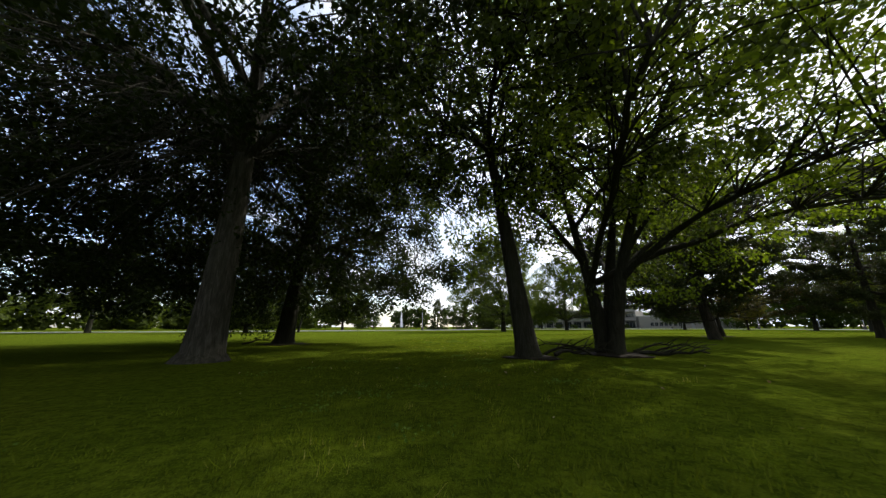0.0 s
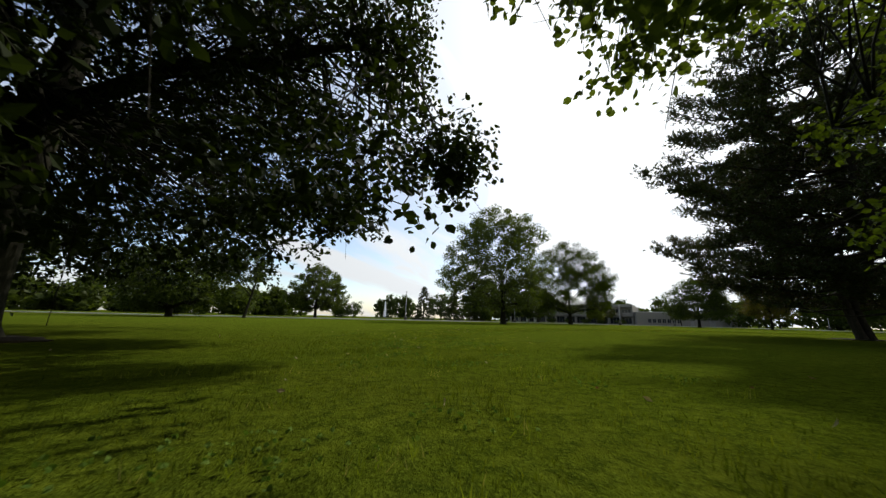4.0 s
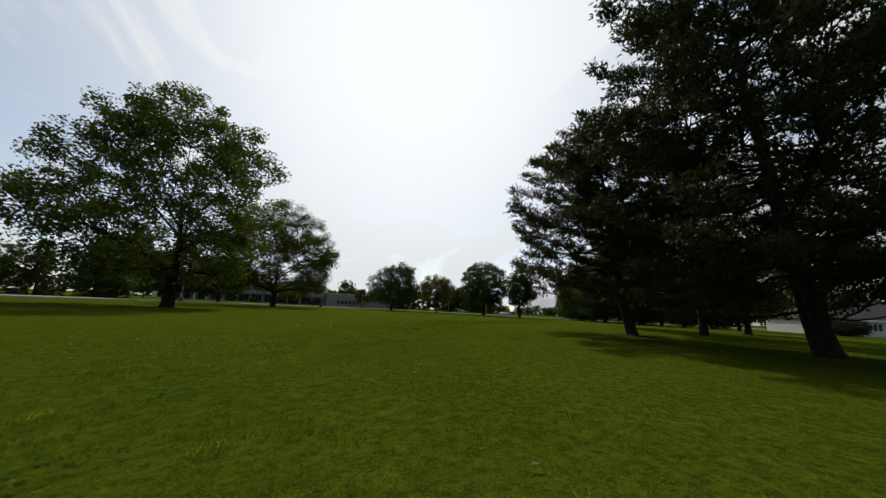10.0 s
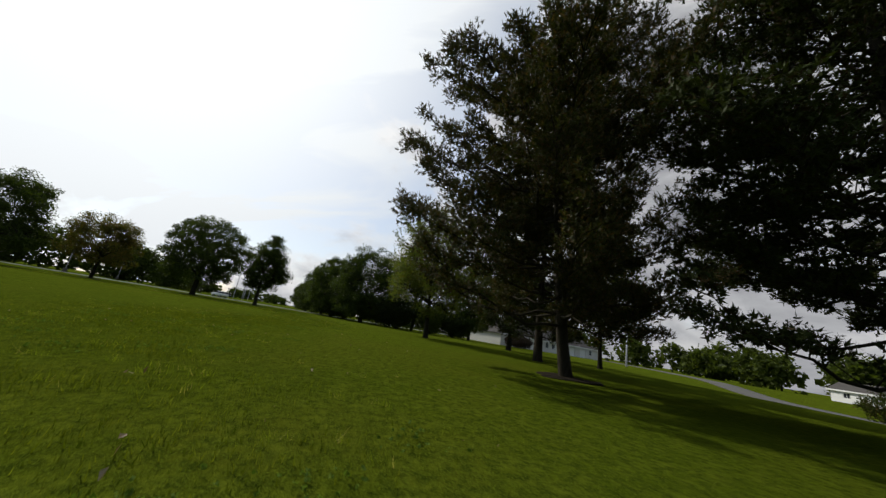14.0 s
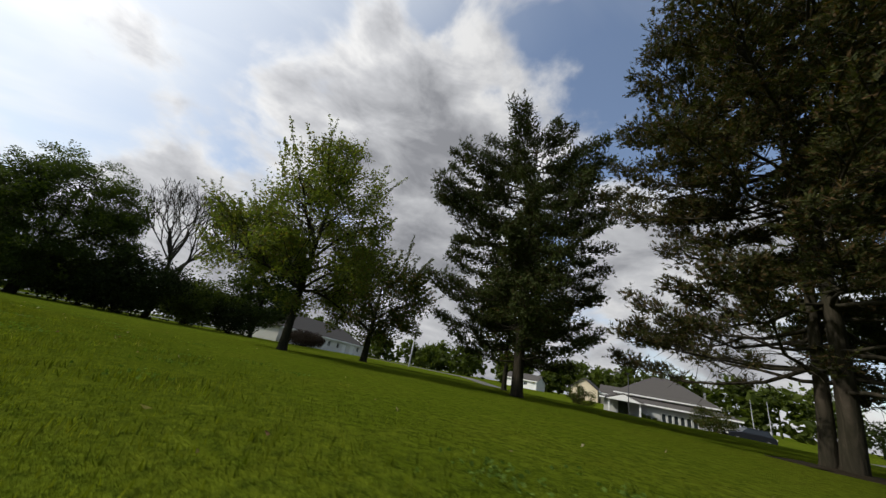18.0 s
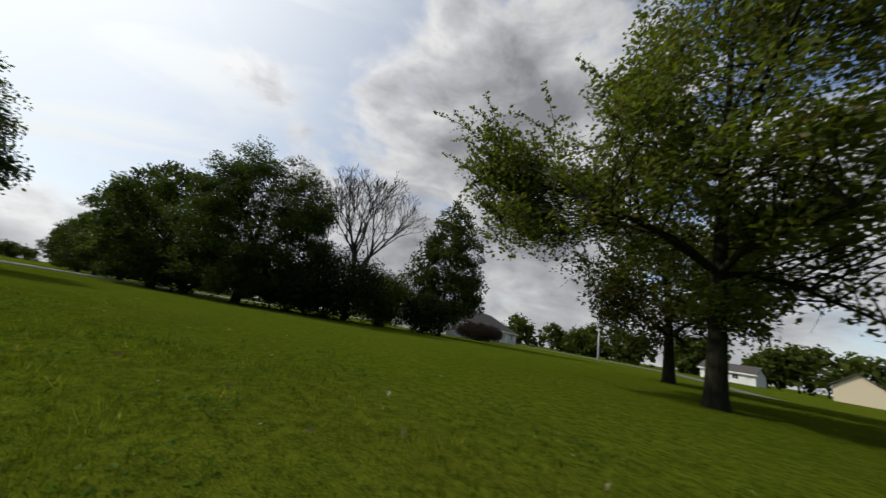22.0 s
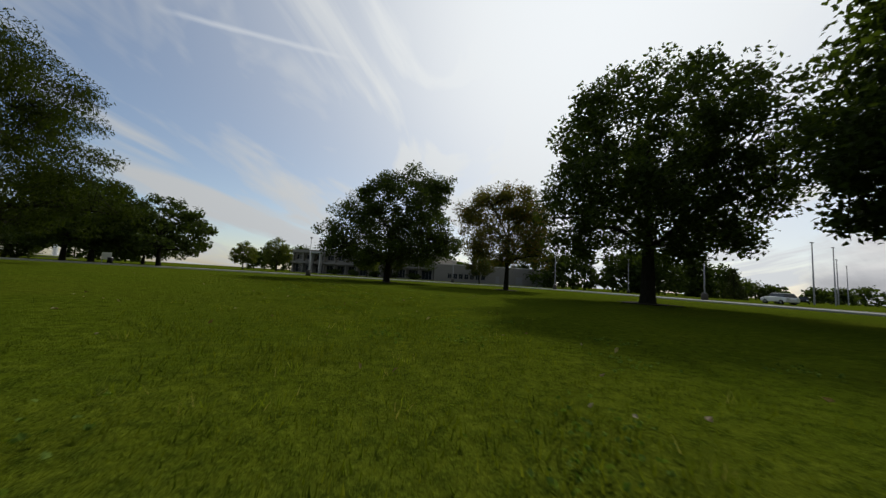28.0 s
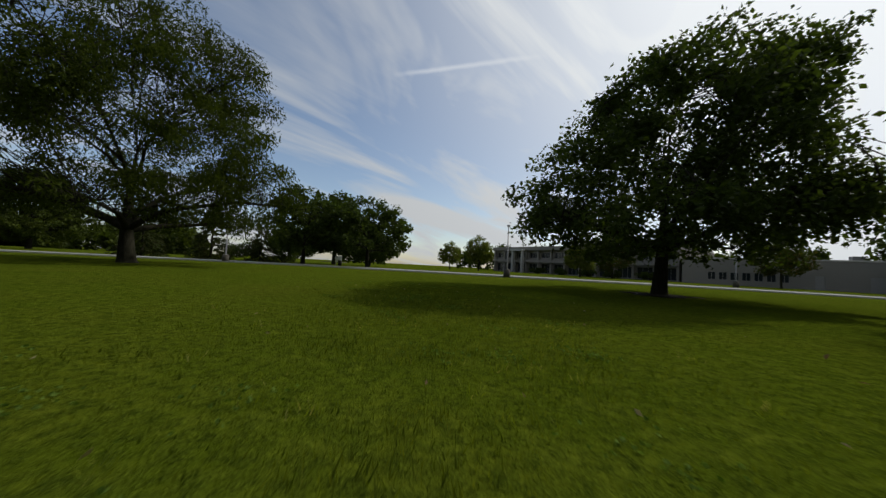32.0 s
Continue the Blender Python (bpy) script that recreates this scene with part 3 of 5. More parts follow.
def pine(name, loc, H, rad, trunk_r, seed, label, first=0.16, whorls=16, arms=5, sprigs=24, shoots=26, blades=7, lean=(0, 0), group="", mat=None, keep=None, length=0.2, taper=2.6, wide=0.5, bias=(0, 0), inner=1.0, width=0.024):
    """An old pine: bare stem below, whorls of crooked arms turned up at their ends, side sprigs set with bushy shoots."""
    rng = np.random.default_rng(seed)
    root = empty(name, loc, 0, label, "tree", group)
    s = np.linspace(0, 1, 13)
    p = np.stack([lean[0] * s ** 0.75, lean[1] * s ** 0.75, -0.15 + (H - 0.3) * s], 1)
    p[:, :2] += np.cumsum(rng.normal(0, 0.05, (13, 2)), 0) * s[:, None]
    r = trunk_r * (1 - 0.92 * s ** 0.9)
    stem = p.copy()
    p = np.insert(p, 1, p[0] + (p[1] - p[0]) * 0.25, 0)
    r = np.insert(r, 1, trunk_r * 1.04)
    r[0] = trunk_r * 1.35
    tb = Tubes()
    tb.add(p, r, 12)
    tb.ob("trunk", M_BARK_PINE, root)
    cen, dirs = [], []
    tw = Tubes()
    for k in range(whorls):
        h = first + (1 - first) * (k + rng.uniform(-0.45, 0.45)) / whorls
        h = min(max(h, first * 0.8), 0.985)
        base = np.array([np.interp(h, s, stem[:, i]) for i in range(3)])
        prof = (0.66 + 0.34 * min(1, (h - first * 0.8) / 0.22)) * (1 - max(0, (h - wide) / (1.07 - wide)) ** taper)
        a0 = rng.uniform(0, 6.28)
        for j in range(arms):
            a = a0 + 6.28 * j / arms + rng.normal(0, 0.25)
            R = rad * max(0.1, prof) * rng.uniform(0.62, 1.1) * (1 + bias[0] * math.cos(a) + bias[1] * math.sin(a))
            steep = rng.uniform(-0.2, 0.22) + 0.4 * max(0, h - 0.4)
            lift = np.array((0, 0, rng.uniform(-0.35, 0.35)))
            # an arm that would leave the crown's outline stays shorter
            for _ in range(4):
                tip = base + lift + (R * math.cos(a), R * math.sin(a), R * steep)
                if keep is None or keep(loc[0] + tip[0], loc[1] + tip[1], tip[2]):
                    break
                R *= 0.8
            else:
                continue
            q = bent(rng, base + lift, tip, 8, -0.06, 0.2)
            q[:, 2] += R * 0.1 * np.linspace(0, 1, 8) ** 3
            tb = Tubes()
            tb.add(q, np.linspace(0.02 + 0.007 * R, 0.008, 8), 6)
            tb.ob("limb", M_BARK_PINE, root)
            m = max(5, int(sprigs * (R / rad) ** 0.8))
            out = np.array((math.cos(a), math.sin(a), 0.0))
            across = np.array((-math.sin(a), math.cos(a), 0.0))
            for g in range(m):
                u = 1 - (g / m) ** 1.1 * 0.74
                i = min(6.99, u * 7)
                c = q[int(i)] + (q[int(i) + 1] - q[int(i)]) * (i - int(i))
                if u < 0.66 and rng.random() > inner + max(0, h - 0.45) * 2.5:
                    # bare forking twigs on the shaded inner stretch
                    for _ in range(2):
                        e = c + (out * rng.uniform(0.3, 0.9) + across * rng.uniform(-1, 1) + (0, 0, rng.uniform(-0.7, 0.35))) * rng.uniform(0.4, 1.1)
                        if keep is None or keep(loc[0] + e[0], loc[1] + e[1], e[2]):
                            w = bent(rng, c, e, 5, 0.12, 0.2)
                            tw.add(w, [0.013, 0.011, 0.009, 0.007, 0.004], 3, False)
                            tw.add(bent(rng, w[2], w[2] + rng.normal(0, 0.22, 3), 3, 0.06, 0.12), [0.007, 0.005, 0.003], 3, False)
                    continue
                d = out * rng.uniform(0.5, 1.0) + across * (1 if g % 2 else -1) * rng.uniform(0.3, 1.1) * (1.3 - 0.7 * u) + (0, 0, rng.uniform(-0.1, 0.75))
                d /= np.linalg.norm(d)
                e = c + d * (0.3 + 0.13 * R) * (1.25 - 0.6 * u) * rng.uniform(0.6, 1.2)
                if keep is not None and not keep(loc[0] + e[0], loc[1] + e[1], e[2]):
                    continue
                tw.add(bent(rng, c, e, 3, 0.03, 0.1), [0.02, 0.014, 0.008], 3, False)
                # a rounded pad of shoots about the sprig's outer half
                w = rng.uniform(0.2, 0.42)
                off = rng.normal(0, 1, (shoots, 3))
                off /= np.linalg.norm(off, axis=1, keepdims=True)
                off *= rng.random((shoots, 1)) ** 0.5 * (1.1, 1.1, 0.8) * w
                cen.append(c + (e - c) * rng.uniform(0.45, 1.0, (shoots, 1)) + off)
                dirs.append(off / w * 0.8 + d * 0.35 + rng.normal(0, 0.25, (shoots, 3)) + (0, 0, 0.45))
    top = p[-1]
    cen.append(top + rng.normal(0, 0.45, (70, 3)) * (1, 1, 0.9) - (0, 0, 0.45))
    dirs.append(rng.normal(0, 0.4, (70, 3)) + (0, 0, 1.0))
    tagged(tw.ob("branchwork", M_BARK_PINE, root), kind="stuff")
    v, f = needle_tufts(rng, np.concatenate(cen), np.concatenate(dirs), blades, length, width)
    tagged(mesh_ob("crown", v, f, mat or M_NEEDLE, root), kind="stuff")
    return root


# ---- ground ----
def smooth_way(pts, n=12):
    """A Catmull-Rom curve through the points."""
    p = np.array([pts[0], *pts, pts[-1]], float)
    out = []
    for i in range(1, len(p) - 2):
        for s in np.linspace(0, 1, n, endpoint=False):
            a, b, c, d = p[i - 1], p[i], p[i + 1], p[i + 2]
            out.append(0.5 * (2 * b + (c - a) * s + (2 * a - 5 * b + 4 * c - d) * s * s + (3 * b - a - 3 * c + d) * s ** 3))
    out.append(p[-2])
    return np.array(out)


def hollow(x, y):
    """The lawn's shallow fall towards the clubhouse, as a height."""
    def ease(u):
        u = np.clip(u, 0, 1)
        return u * u * (3 - 2 * u)
    return -0.9 * ease((14 - y) / 26) * ease((y + 46) / 14) * ease(x / 13) * ease((62 - x) / 16)


def on_ground(x, y):
    return (x, y, float(hollow(x, y)))


def ribbon(name, way, w0, w1, z, mat, thick=0.08, parent=None, label="", category="", kind="structure"):
    """A strip along the way between two offsets, with sides going down."""
    t = np.gradient(way, axis=0)
    t /= np.linalg.norm(t, axis=1, keepdims=True)
    nrm = np.stack([-t[:, 1], t[:, 0]], 1)
    k = len(way)
    rows = []
    for w, zz in ((w0, z - thick), (w0, z), (w1, z), (w1, z - thick)):
        q = way + nrm * w
        rows.append(np.c_[q, zz + hollow(q[:, 0], q[:, 1])])
    v = np.concatenate(rows)
    f = []
    for j in range(3):
        i = np.arange(k - 1)
        f += np.stack([j * k + i, j * k + i + 1, (j + 1) * k + i + 1, (j + 1) * k + i], 1)[:, ::-1].tolist()
    ob = mesh_ob(name, v, f, mat, parent)
    return tagged(ob, label, category, "", kind)


def make_ground():
    xs = np.concatenate([np.linspace(-2500, -160, 12, endpoint=False), np.linspace(-160, 260, 127), np.linspace(262, 2600, 12)])
    ys = np.concatenate([np.linspace(-2500, -160, 12, endpoint=False), np.linspace(-160, 260, 127), np.linspace(262, 2600, 12)])
    X, Y = np.meshgrid(xs, ys)
    flat = np.array([(noise.noise((x * 0.11, y * 0.11, 0.3)) * 0.016 + noise.noise((x * 0.03, y * 0.03, 5.3)) * 0.014) if -160 < x < 260 and -160 < y < 260 else 0 for x, y in zip(X.ravel(), Y.ravel())])
    v = np.c_[X.ravel(), Y.ravel(), flat + hollow(X.ravel(), Y.ravel())]
    nx, ny = len(xs), len(ys)
    i = (np.arange(ny - 1)[:, None] * nx + np.arange(nx - 1)[None]).ravel()
    f = np.stack([i, i + 1, i + nx + 1, i + nx], 1)
    ob = mesh_ob("ground", v, f, M_GRASS, smooth=True)
    tagged(ob, "mown green lawn with clover and worn patches", "lawn", "", "structure")


make_ground()

# ---- roads ----
RING = smooth_way([(-120, 40), (-60, 58), (-9, 80), (14, 95), (36, 103), (56, 105), (76, 106), (89, 101), (94, 88), (93, 66), (92, 50), (97, 30), (120, 5), (170, -30)])
ribbon("road", RING, -3.2, 3.2, 0.1, M_ROAD, 0.2, None, "grey asphalt park road", "road")
ribbon("kerb", RING, -3.45, -3.2, 0.13, M_CONCRETE, 0.3, None, "pale concrete kerb beside the asphalt road", "kerb")
ribbon("kerb", RING, 3.2, 3.45, 0.13, M_CONCRETE, 0.3, None, "pale concrete kerb beside the asphalt road", "kerb")
SOUTH = smooth_way([(140, -52), (90, -36), (60, -22), (42, -13), (30, -12.5), (19, -12.5), (6, -16), (-16, -27), (-60, -40)])
ribbon("road", SOUTH, -2.6, 2.6, 0.07, M_DRIVE, 0.2, None, "grey asphalt drive before the clubhouse", "road")
ribbon("kerb", SOUTH, -2.8, -2.6, 0.11, M_DRIVE, 0.3, None, "worn grey concrete kerb of the drive", "kerb")
ribbon("kerb", SOUTH, 2.6, 2.8, 0.11, M_DRIVE, 0.3, None, "worn grey concrete kerb of the drive", "kerb")

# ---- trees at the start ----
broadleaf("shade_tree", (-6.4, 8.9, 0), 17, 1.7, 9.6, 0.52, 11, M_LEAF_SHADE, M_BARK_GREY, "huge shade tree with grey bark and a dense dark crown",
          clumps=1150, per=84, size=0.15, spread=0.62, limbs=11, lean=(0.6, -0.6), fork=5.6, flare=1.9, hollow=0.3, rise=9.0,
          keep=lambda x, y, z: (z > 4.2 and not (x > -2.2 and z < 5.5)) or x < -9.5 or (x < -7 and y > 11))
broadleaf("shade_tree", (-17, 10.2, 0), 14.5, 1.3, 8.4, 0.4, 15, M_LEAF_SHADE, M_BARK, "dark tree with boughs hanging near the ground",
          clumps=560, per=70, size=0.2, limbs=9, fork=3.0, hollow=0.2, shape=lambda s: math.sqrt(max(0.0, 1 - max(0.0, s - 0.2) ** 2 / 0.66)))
broadleaf("shade_tree", (-56, 52, 0), 15, 3.6, 9.0, 0.42, 16, M_LEAF_MID, M_BARK, "tall tree with a clear trunk across the lawn",
          clumps=260, per=56, size=0.4, limbs=9, fork=4.0, hollow=0.3)
broadleaf("linden_tree", (2.5, 9.8, 0), 14.5, 1.7, 6.2, 0.36, 12, M_LEAF_MID, M_BARK, "leaning park tree with dark bark and hanging broad leaves",
          clumps=620, per=66, size=0.17, spread=0.55, limbs=13, lean=(-1.6, 0.4), fork=6.6, flare=1.5, droop=0.7, hollow=0.3, rise=6.5, oval=lambda x, y: True,
          shape=lambda s: math.sqrt(max(0.0, 1 - max(0.0, s - 0.25) ** 2 / 0.5)),
          keep=lambda x, y, z: z > 5.0 or (y > 10.6 and x > 0.3 and z > 0.95 + 0.47 * (y - 9.1)) or (x > 4.8 and z > max(3.5, 1 + 0.64 * (y - 10.5))))
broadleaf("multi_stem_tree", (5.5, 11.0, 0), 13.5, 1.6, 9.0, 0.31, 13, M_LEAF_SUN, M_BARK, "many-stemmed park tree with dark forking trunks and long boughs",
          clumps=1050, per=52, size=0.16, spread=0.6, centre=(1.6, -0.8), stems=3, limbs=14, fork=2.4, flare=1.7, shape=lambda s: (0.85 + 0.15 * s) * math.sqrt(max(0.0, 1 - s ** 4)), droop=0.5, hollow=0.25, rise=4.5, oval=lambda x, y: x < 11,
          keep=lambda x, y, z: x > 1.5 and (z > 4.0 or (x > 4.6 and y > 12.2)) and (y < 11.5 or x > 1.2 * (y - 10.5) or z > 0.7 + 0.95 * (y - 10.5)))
broadleaf("shade_tree", (-8.5, 17.7, 0), 18, 1.2, 9.4, 0.52, 14, M_LEAF_SHADE, M_BARK, "broad park tree with a dark shaded crown and low hanging boughs",
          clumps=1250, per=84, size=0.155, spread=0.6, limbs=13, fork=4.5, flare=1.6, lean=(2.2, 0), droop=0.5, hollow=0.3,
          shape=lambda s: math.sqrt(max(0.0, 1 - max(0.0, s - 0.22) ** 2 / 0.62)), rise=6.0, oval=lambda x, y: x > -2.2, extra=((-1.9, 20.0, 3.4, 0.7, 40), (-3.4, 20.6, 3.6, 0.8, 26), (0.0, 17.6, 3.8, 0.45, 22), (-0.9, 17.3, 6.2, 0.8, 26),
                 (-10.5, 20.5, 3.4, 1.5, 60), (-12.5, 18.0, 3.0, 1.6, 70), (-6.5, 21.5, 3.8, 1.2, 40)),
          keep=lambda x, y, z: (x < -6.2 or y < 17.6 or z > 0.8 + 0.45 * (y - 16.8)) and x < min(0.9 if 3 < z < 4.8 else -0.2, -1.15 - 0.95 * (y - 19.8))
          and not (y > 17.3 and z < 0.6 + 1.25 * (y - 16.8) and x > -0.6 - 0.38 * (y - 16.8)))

# ---- trees on the open lawn ----
broadleaf("locust_tree", (11.1, 60.7, 0), 18.4, 1.6, 8.3, 0.5, 21, M_LEAF_MID, M_BARK, "tall spreading tree with open dark limbs on the lawn",
          clumps=640, per=84, size=0.25, limbs=16, fork=2.6, centre=(-0.8, 0), lob=0.25, top=0.5, hollow=0.4, keep=lambda x, y, z: z < 9.0 or x < 17.0)
broadleaf("locust_tree", (30.5, 81.3, 0), 18.6, 2.0, 10.4, 0.52, 22, M_LEAF_FERN, M_BARK, "wide honey locust with fine drooping foliage",
          clumps=760, per=112, size=0.27, narrow=0.3, limbs=20, fork=1.9, droop=1.1, spread=1.0, hollow=0.3, top=0.42, boughs=80, lob=0.3, shape=lambda s: math.sqrt(max(0.0, 1 - abs(s - 0.35) ** 2 / 0.43)))
broadleaf("maple_tree", (61.5, 84.0, 0), 12.9, 1.3, 6.8, 0.38, 23, M_LEAF_DARK, M_BARK, "dark-leaved maple with a broad low crown",
          clumps=420, per=100, size=0.23, limbs=13, fork=1.9, lob=0.3, skew=(1.0, -0.5), centre=(0.5, -0.2), top=0.6, extra=((66.0, 83.0, 9.9, 0.8, 44), (67.0, 82.6, 4.2, 0.9, 30)), shape=lambda s: min(1, 0.5 + s / 0.2) ** 0.6 * max(0.0, 1 - s ** 2.2) ** 0.6)
broadleaf("maple_tree", (71.4, 77.2, 0), 10.5, 1.9, 5.2, 0.26, 24, M_LEAF_YELLOW, M_BARK, "thin-crowned tree with browning leaves",
          clumps=290, per=130, size=0.17, limbs=12, fork=2.3, hollow=0.3, lob=0.3, boughs=45)
broadleaf("maple_tree", (72.1, 63.8, 0), 13.2, 2.0, 6.3, 0.42, 25, M_LEAF_DARK, M_BARK, "full round maple with deep green leaves",
          clumps=390, per=120, size=0.23, limbs=10, fork=2.6)
broadleaf("maple_tree", (69.9, 53.8, 0), 12.2, 2.2, 3.7, 0.32, 26, M_LEAF_DARK, M_BARK, "upright maple with a narrow dark crown",
          clumps=270, per=100, size=0.23, limbs=9, fork=2.6, shape=shape_egg, lob=0.6, centre=(0.2, -0.4), boughs=30)
M_MULCH = M_SOIL


def mulch(x, y, r, seed, label="dark mulch mound round the foot of a tree"):
    rng = np.random.default_rng(seed)
    bm = bmesh.new()
    bmesh.ops.create_uvsphere(bm, u_segments=22, v_segments=8, radius=1.0)
    for v in bm.verts:
        a = math.atan2(v.co.y, v.co.x)
        k = 1 + 0.16 * math.sin(3 * a + seed) + 0.12 * math.sin(5 * a + 2 * seed) + rng.normal(0, 0.05)
        v.co = (v.co.x * r * k, v.co.y * r * k, max(-0.05, v.co.z * 0.055 + rng.normal(0, 0.012)))
    ob = part("mulch_ring", bm, M_MULCH, None, "", True)
    ob.location = (x, y, 0)
    tagged(ob, label, "mulch", "mulch rings")


mulch(61.5, 84.0, 1.5, 1)
mulch(71.4, 77.2, 1.1, 2)
mulch(72.1, 63.8, 1.4, 3)
mulch(69.9, 53.8, 1.2, 4)
mulch(2.65, 9.9, 0.8, 5, "bare dark soil round the foot of a leaning tree")
mulch(5.6, 11.0, 1.1, 6, "bare dark soil round the foot of a many-stemmed tree")
mulch(-8.5, 17.7, 1.2, 7, "bare dark soil round the foot of a shade tree")
mulch(24.1, 29.0, 1.1, 8, "bare dark soil round the foot of a pine")

# ---- pines and their neighbours ----
M_NEEDLE_BROWN = mat_leaf("needles_browning", (0.028, 0.033, 0.012), (0.06, 0.064, 0.02), trans=0.22, warm=(0.09, 0.057, 0.028), spec=0.03, share=0.27)
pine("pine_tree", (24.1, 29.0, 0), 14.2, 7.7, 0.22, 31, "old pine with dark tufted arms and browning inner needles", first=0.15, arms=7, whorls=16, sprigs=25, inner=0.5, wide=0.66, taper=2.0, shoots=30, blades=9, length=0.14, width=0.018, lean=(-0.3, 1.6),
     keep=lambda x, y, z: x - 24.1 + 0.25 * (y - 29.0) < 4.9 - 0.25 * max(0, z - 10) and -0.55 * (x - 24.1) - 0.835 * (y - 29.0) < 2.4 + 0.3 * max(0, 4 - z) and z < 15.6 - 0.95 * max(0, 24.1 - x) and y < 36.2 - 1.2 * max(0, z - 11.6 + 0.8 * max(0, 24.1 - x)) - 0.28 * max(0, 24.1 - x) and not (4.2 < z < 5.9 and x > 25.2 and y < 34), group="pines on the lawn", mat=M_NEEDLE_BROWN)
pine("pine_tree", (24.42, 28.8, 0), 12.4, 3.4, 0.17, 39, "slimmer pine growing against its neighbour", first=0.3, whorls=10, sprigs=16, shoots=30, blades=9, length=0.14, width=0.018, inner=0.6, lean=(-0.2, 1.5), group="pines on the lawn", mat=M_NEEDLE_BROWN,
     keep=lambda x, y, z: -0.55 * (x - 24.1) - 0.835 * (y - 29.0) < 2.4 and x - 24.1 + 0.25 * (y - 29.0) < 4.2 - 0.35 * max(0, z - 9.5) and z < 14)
pine("pine_tree", (18.7, 22.8, 0), 16.2, 7.4, 0.36, 32, "wide old pine with dark tufted arms and a bare stem", first=0.12, length=0.16, lean=(-0.6, 1.7), wide=0.4, taper=1.7, bias=(-0.09, 0.17),
     keep=lambda x, y, z: z > 1.8 and y < 29.3 + 0.32 * max(0, 12 - z) and y - 0.85 * x < 18.2 - 0.17 * z and 0.8 * (x - 18.7) + 0.6 * (y - 22.8) < 5.3, blades=6, width=0.031, inner=1.0, arms=7, whorls=18, sprigs=26, group="pines on the lawn")
pine("pine_tree", (33.2, 25.1, 0), 15.2, 5.2, 0.29, 33, "tall pine with dark rounded needle pads", first=0.15, length=0.15, lean=(0.1, 0.2), wide=0.6, taper=2.3, group="pines on the lawn", arms=6, sprigs=27, blades=5, width=0.029, keep=lambda x, y, z: x > 29.1)
broadleaf("young_tree", (36.6, 17.9, 0), 13.6, 1.4, 3.3, 0.19, 34, M_LEAF_OLIVE, M_BARK, "slim dark tree behind the pines",
          clumps=190, per=80, size=0.24, limbs=7, shape=shape_egg)
broadleaf("ash_tree", (43.8, 30.6, 0), 13.8, 1.9, 5.4, 0.25, 35, M_LEAF_LIGHT, M_BARK, "tall leafy tree with loose yellow-green sprays",
          clumps=470, per=100, size=0.145, limbs=14, fork=2.8, boughs=40, hollow=0.25, shape=lambda s: min(1, s / 0.2) ** 0.5 * (1 - s ** 3) ** 0.8 * (1 - 0.15 * s), lean=(-0.7, 0.5), lob=0.4, droop=0.0, spread=0.7, sprays=130, extra=((48.8, 33.0, 6.6, 0.75, 36),), centre=(-0.5, 0.2), keep=lambda x, y, z: y < 35.0)
broadleaf("ash_tree", (47.8, 20.6, 0), 10.2, 1.2, 4.6, 0.32, 36, M_LEAF_OLIVE, M_BARK, "rounded smaller tree with dull green leaves",
          clumps=220, per=80, size=0.22, limbs=9, sprays=40)
broadleaf("maple_tree", (73, 37.5, 0), 14.4, 0.4, 6.6, 0.4, 37, M_LEAF_DARK, M_BARK, "dense round maple at the lawn's edge",
          clumps=620, per=130, size=0.185, hollow=0.3, boughs=50, limbs=9, group="maples along the lawn's edge")
row_maple = broadleaf("maple_tree", (82, 43.5, 0), 12.2, 0.4, 5.8, 0.38, 40, M_LEAF_DARK, M_BARK, "dense round maple at the lawn's edge",
                      clumps=260, per=75, size=0.32, limbs=9, group="maples along the lawn's edge")
for x, y, sc, rz in ((93, 47, 0.95, 150), (105, 51, 0.82, 230), (118, 55, 0.8, 310), (134, 59, 0.78, 20)):
    copy_thing(row_maple, pose(x, y, 0, 0, 0, rz) @ Matrix.Scale(sc, 4))
broadleaf("column_tree", (69.9, 18.4, 0), 16.6, 0.8, 4.8, 0.26, 38, M_LEAF_DARK, M_BARK, "narrow upright tree with dark leaves",
          clumps=340, per=70, size=0.3, limbs=9, shape=lambda s: min(1.0, s / 0.16) ** 0.6 * (1 - s ** 2.1) ** 0.75)


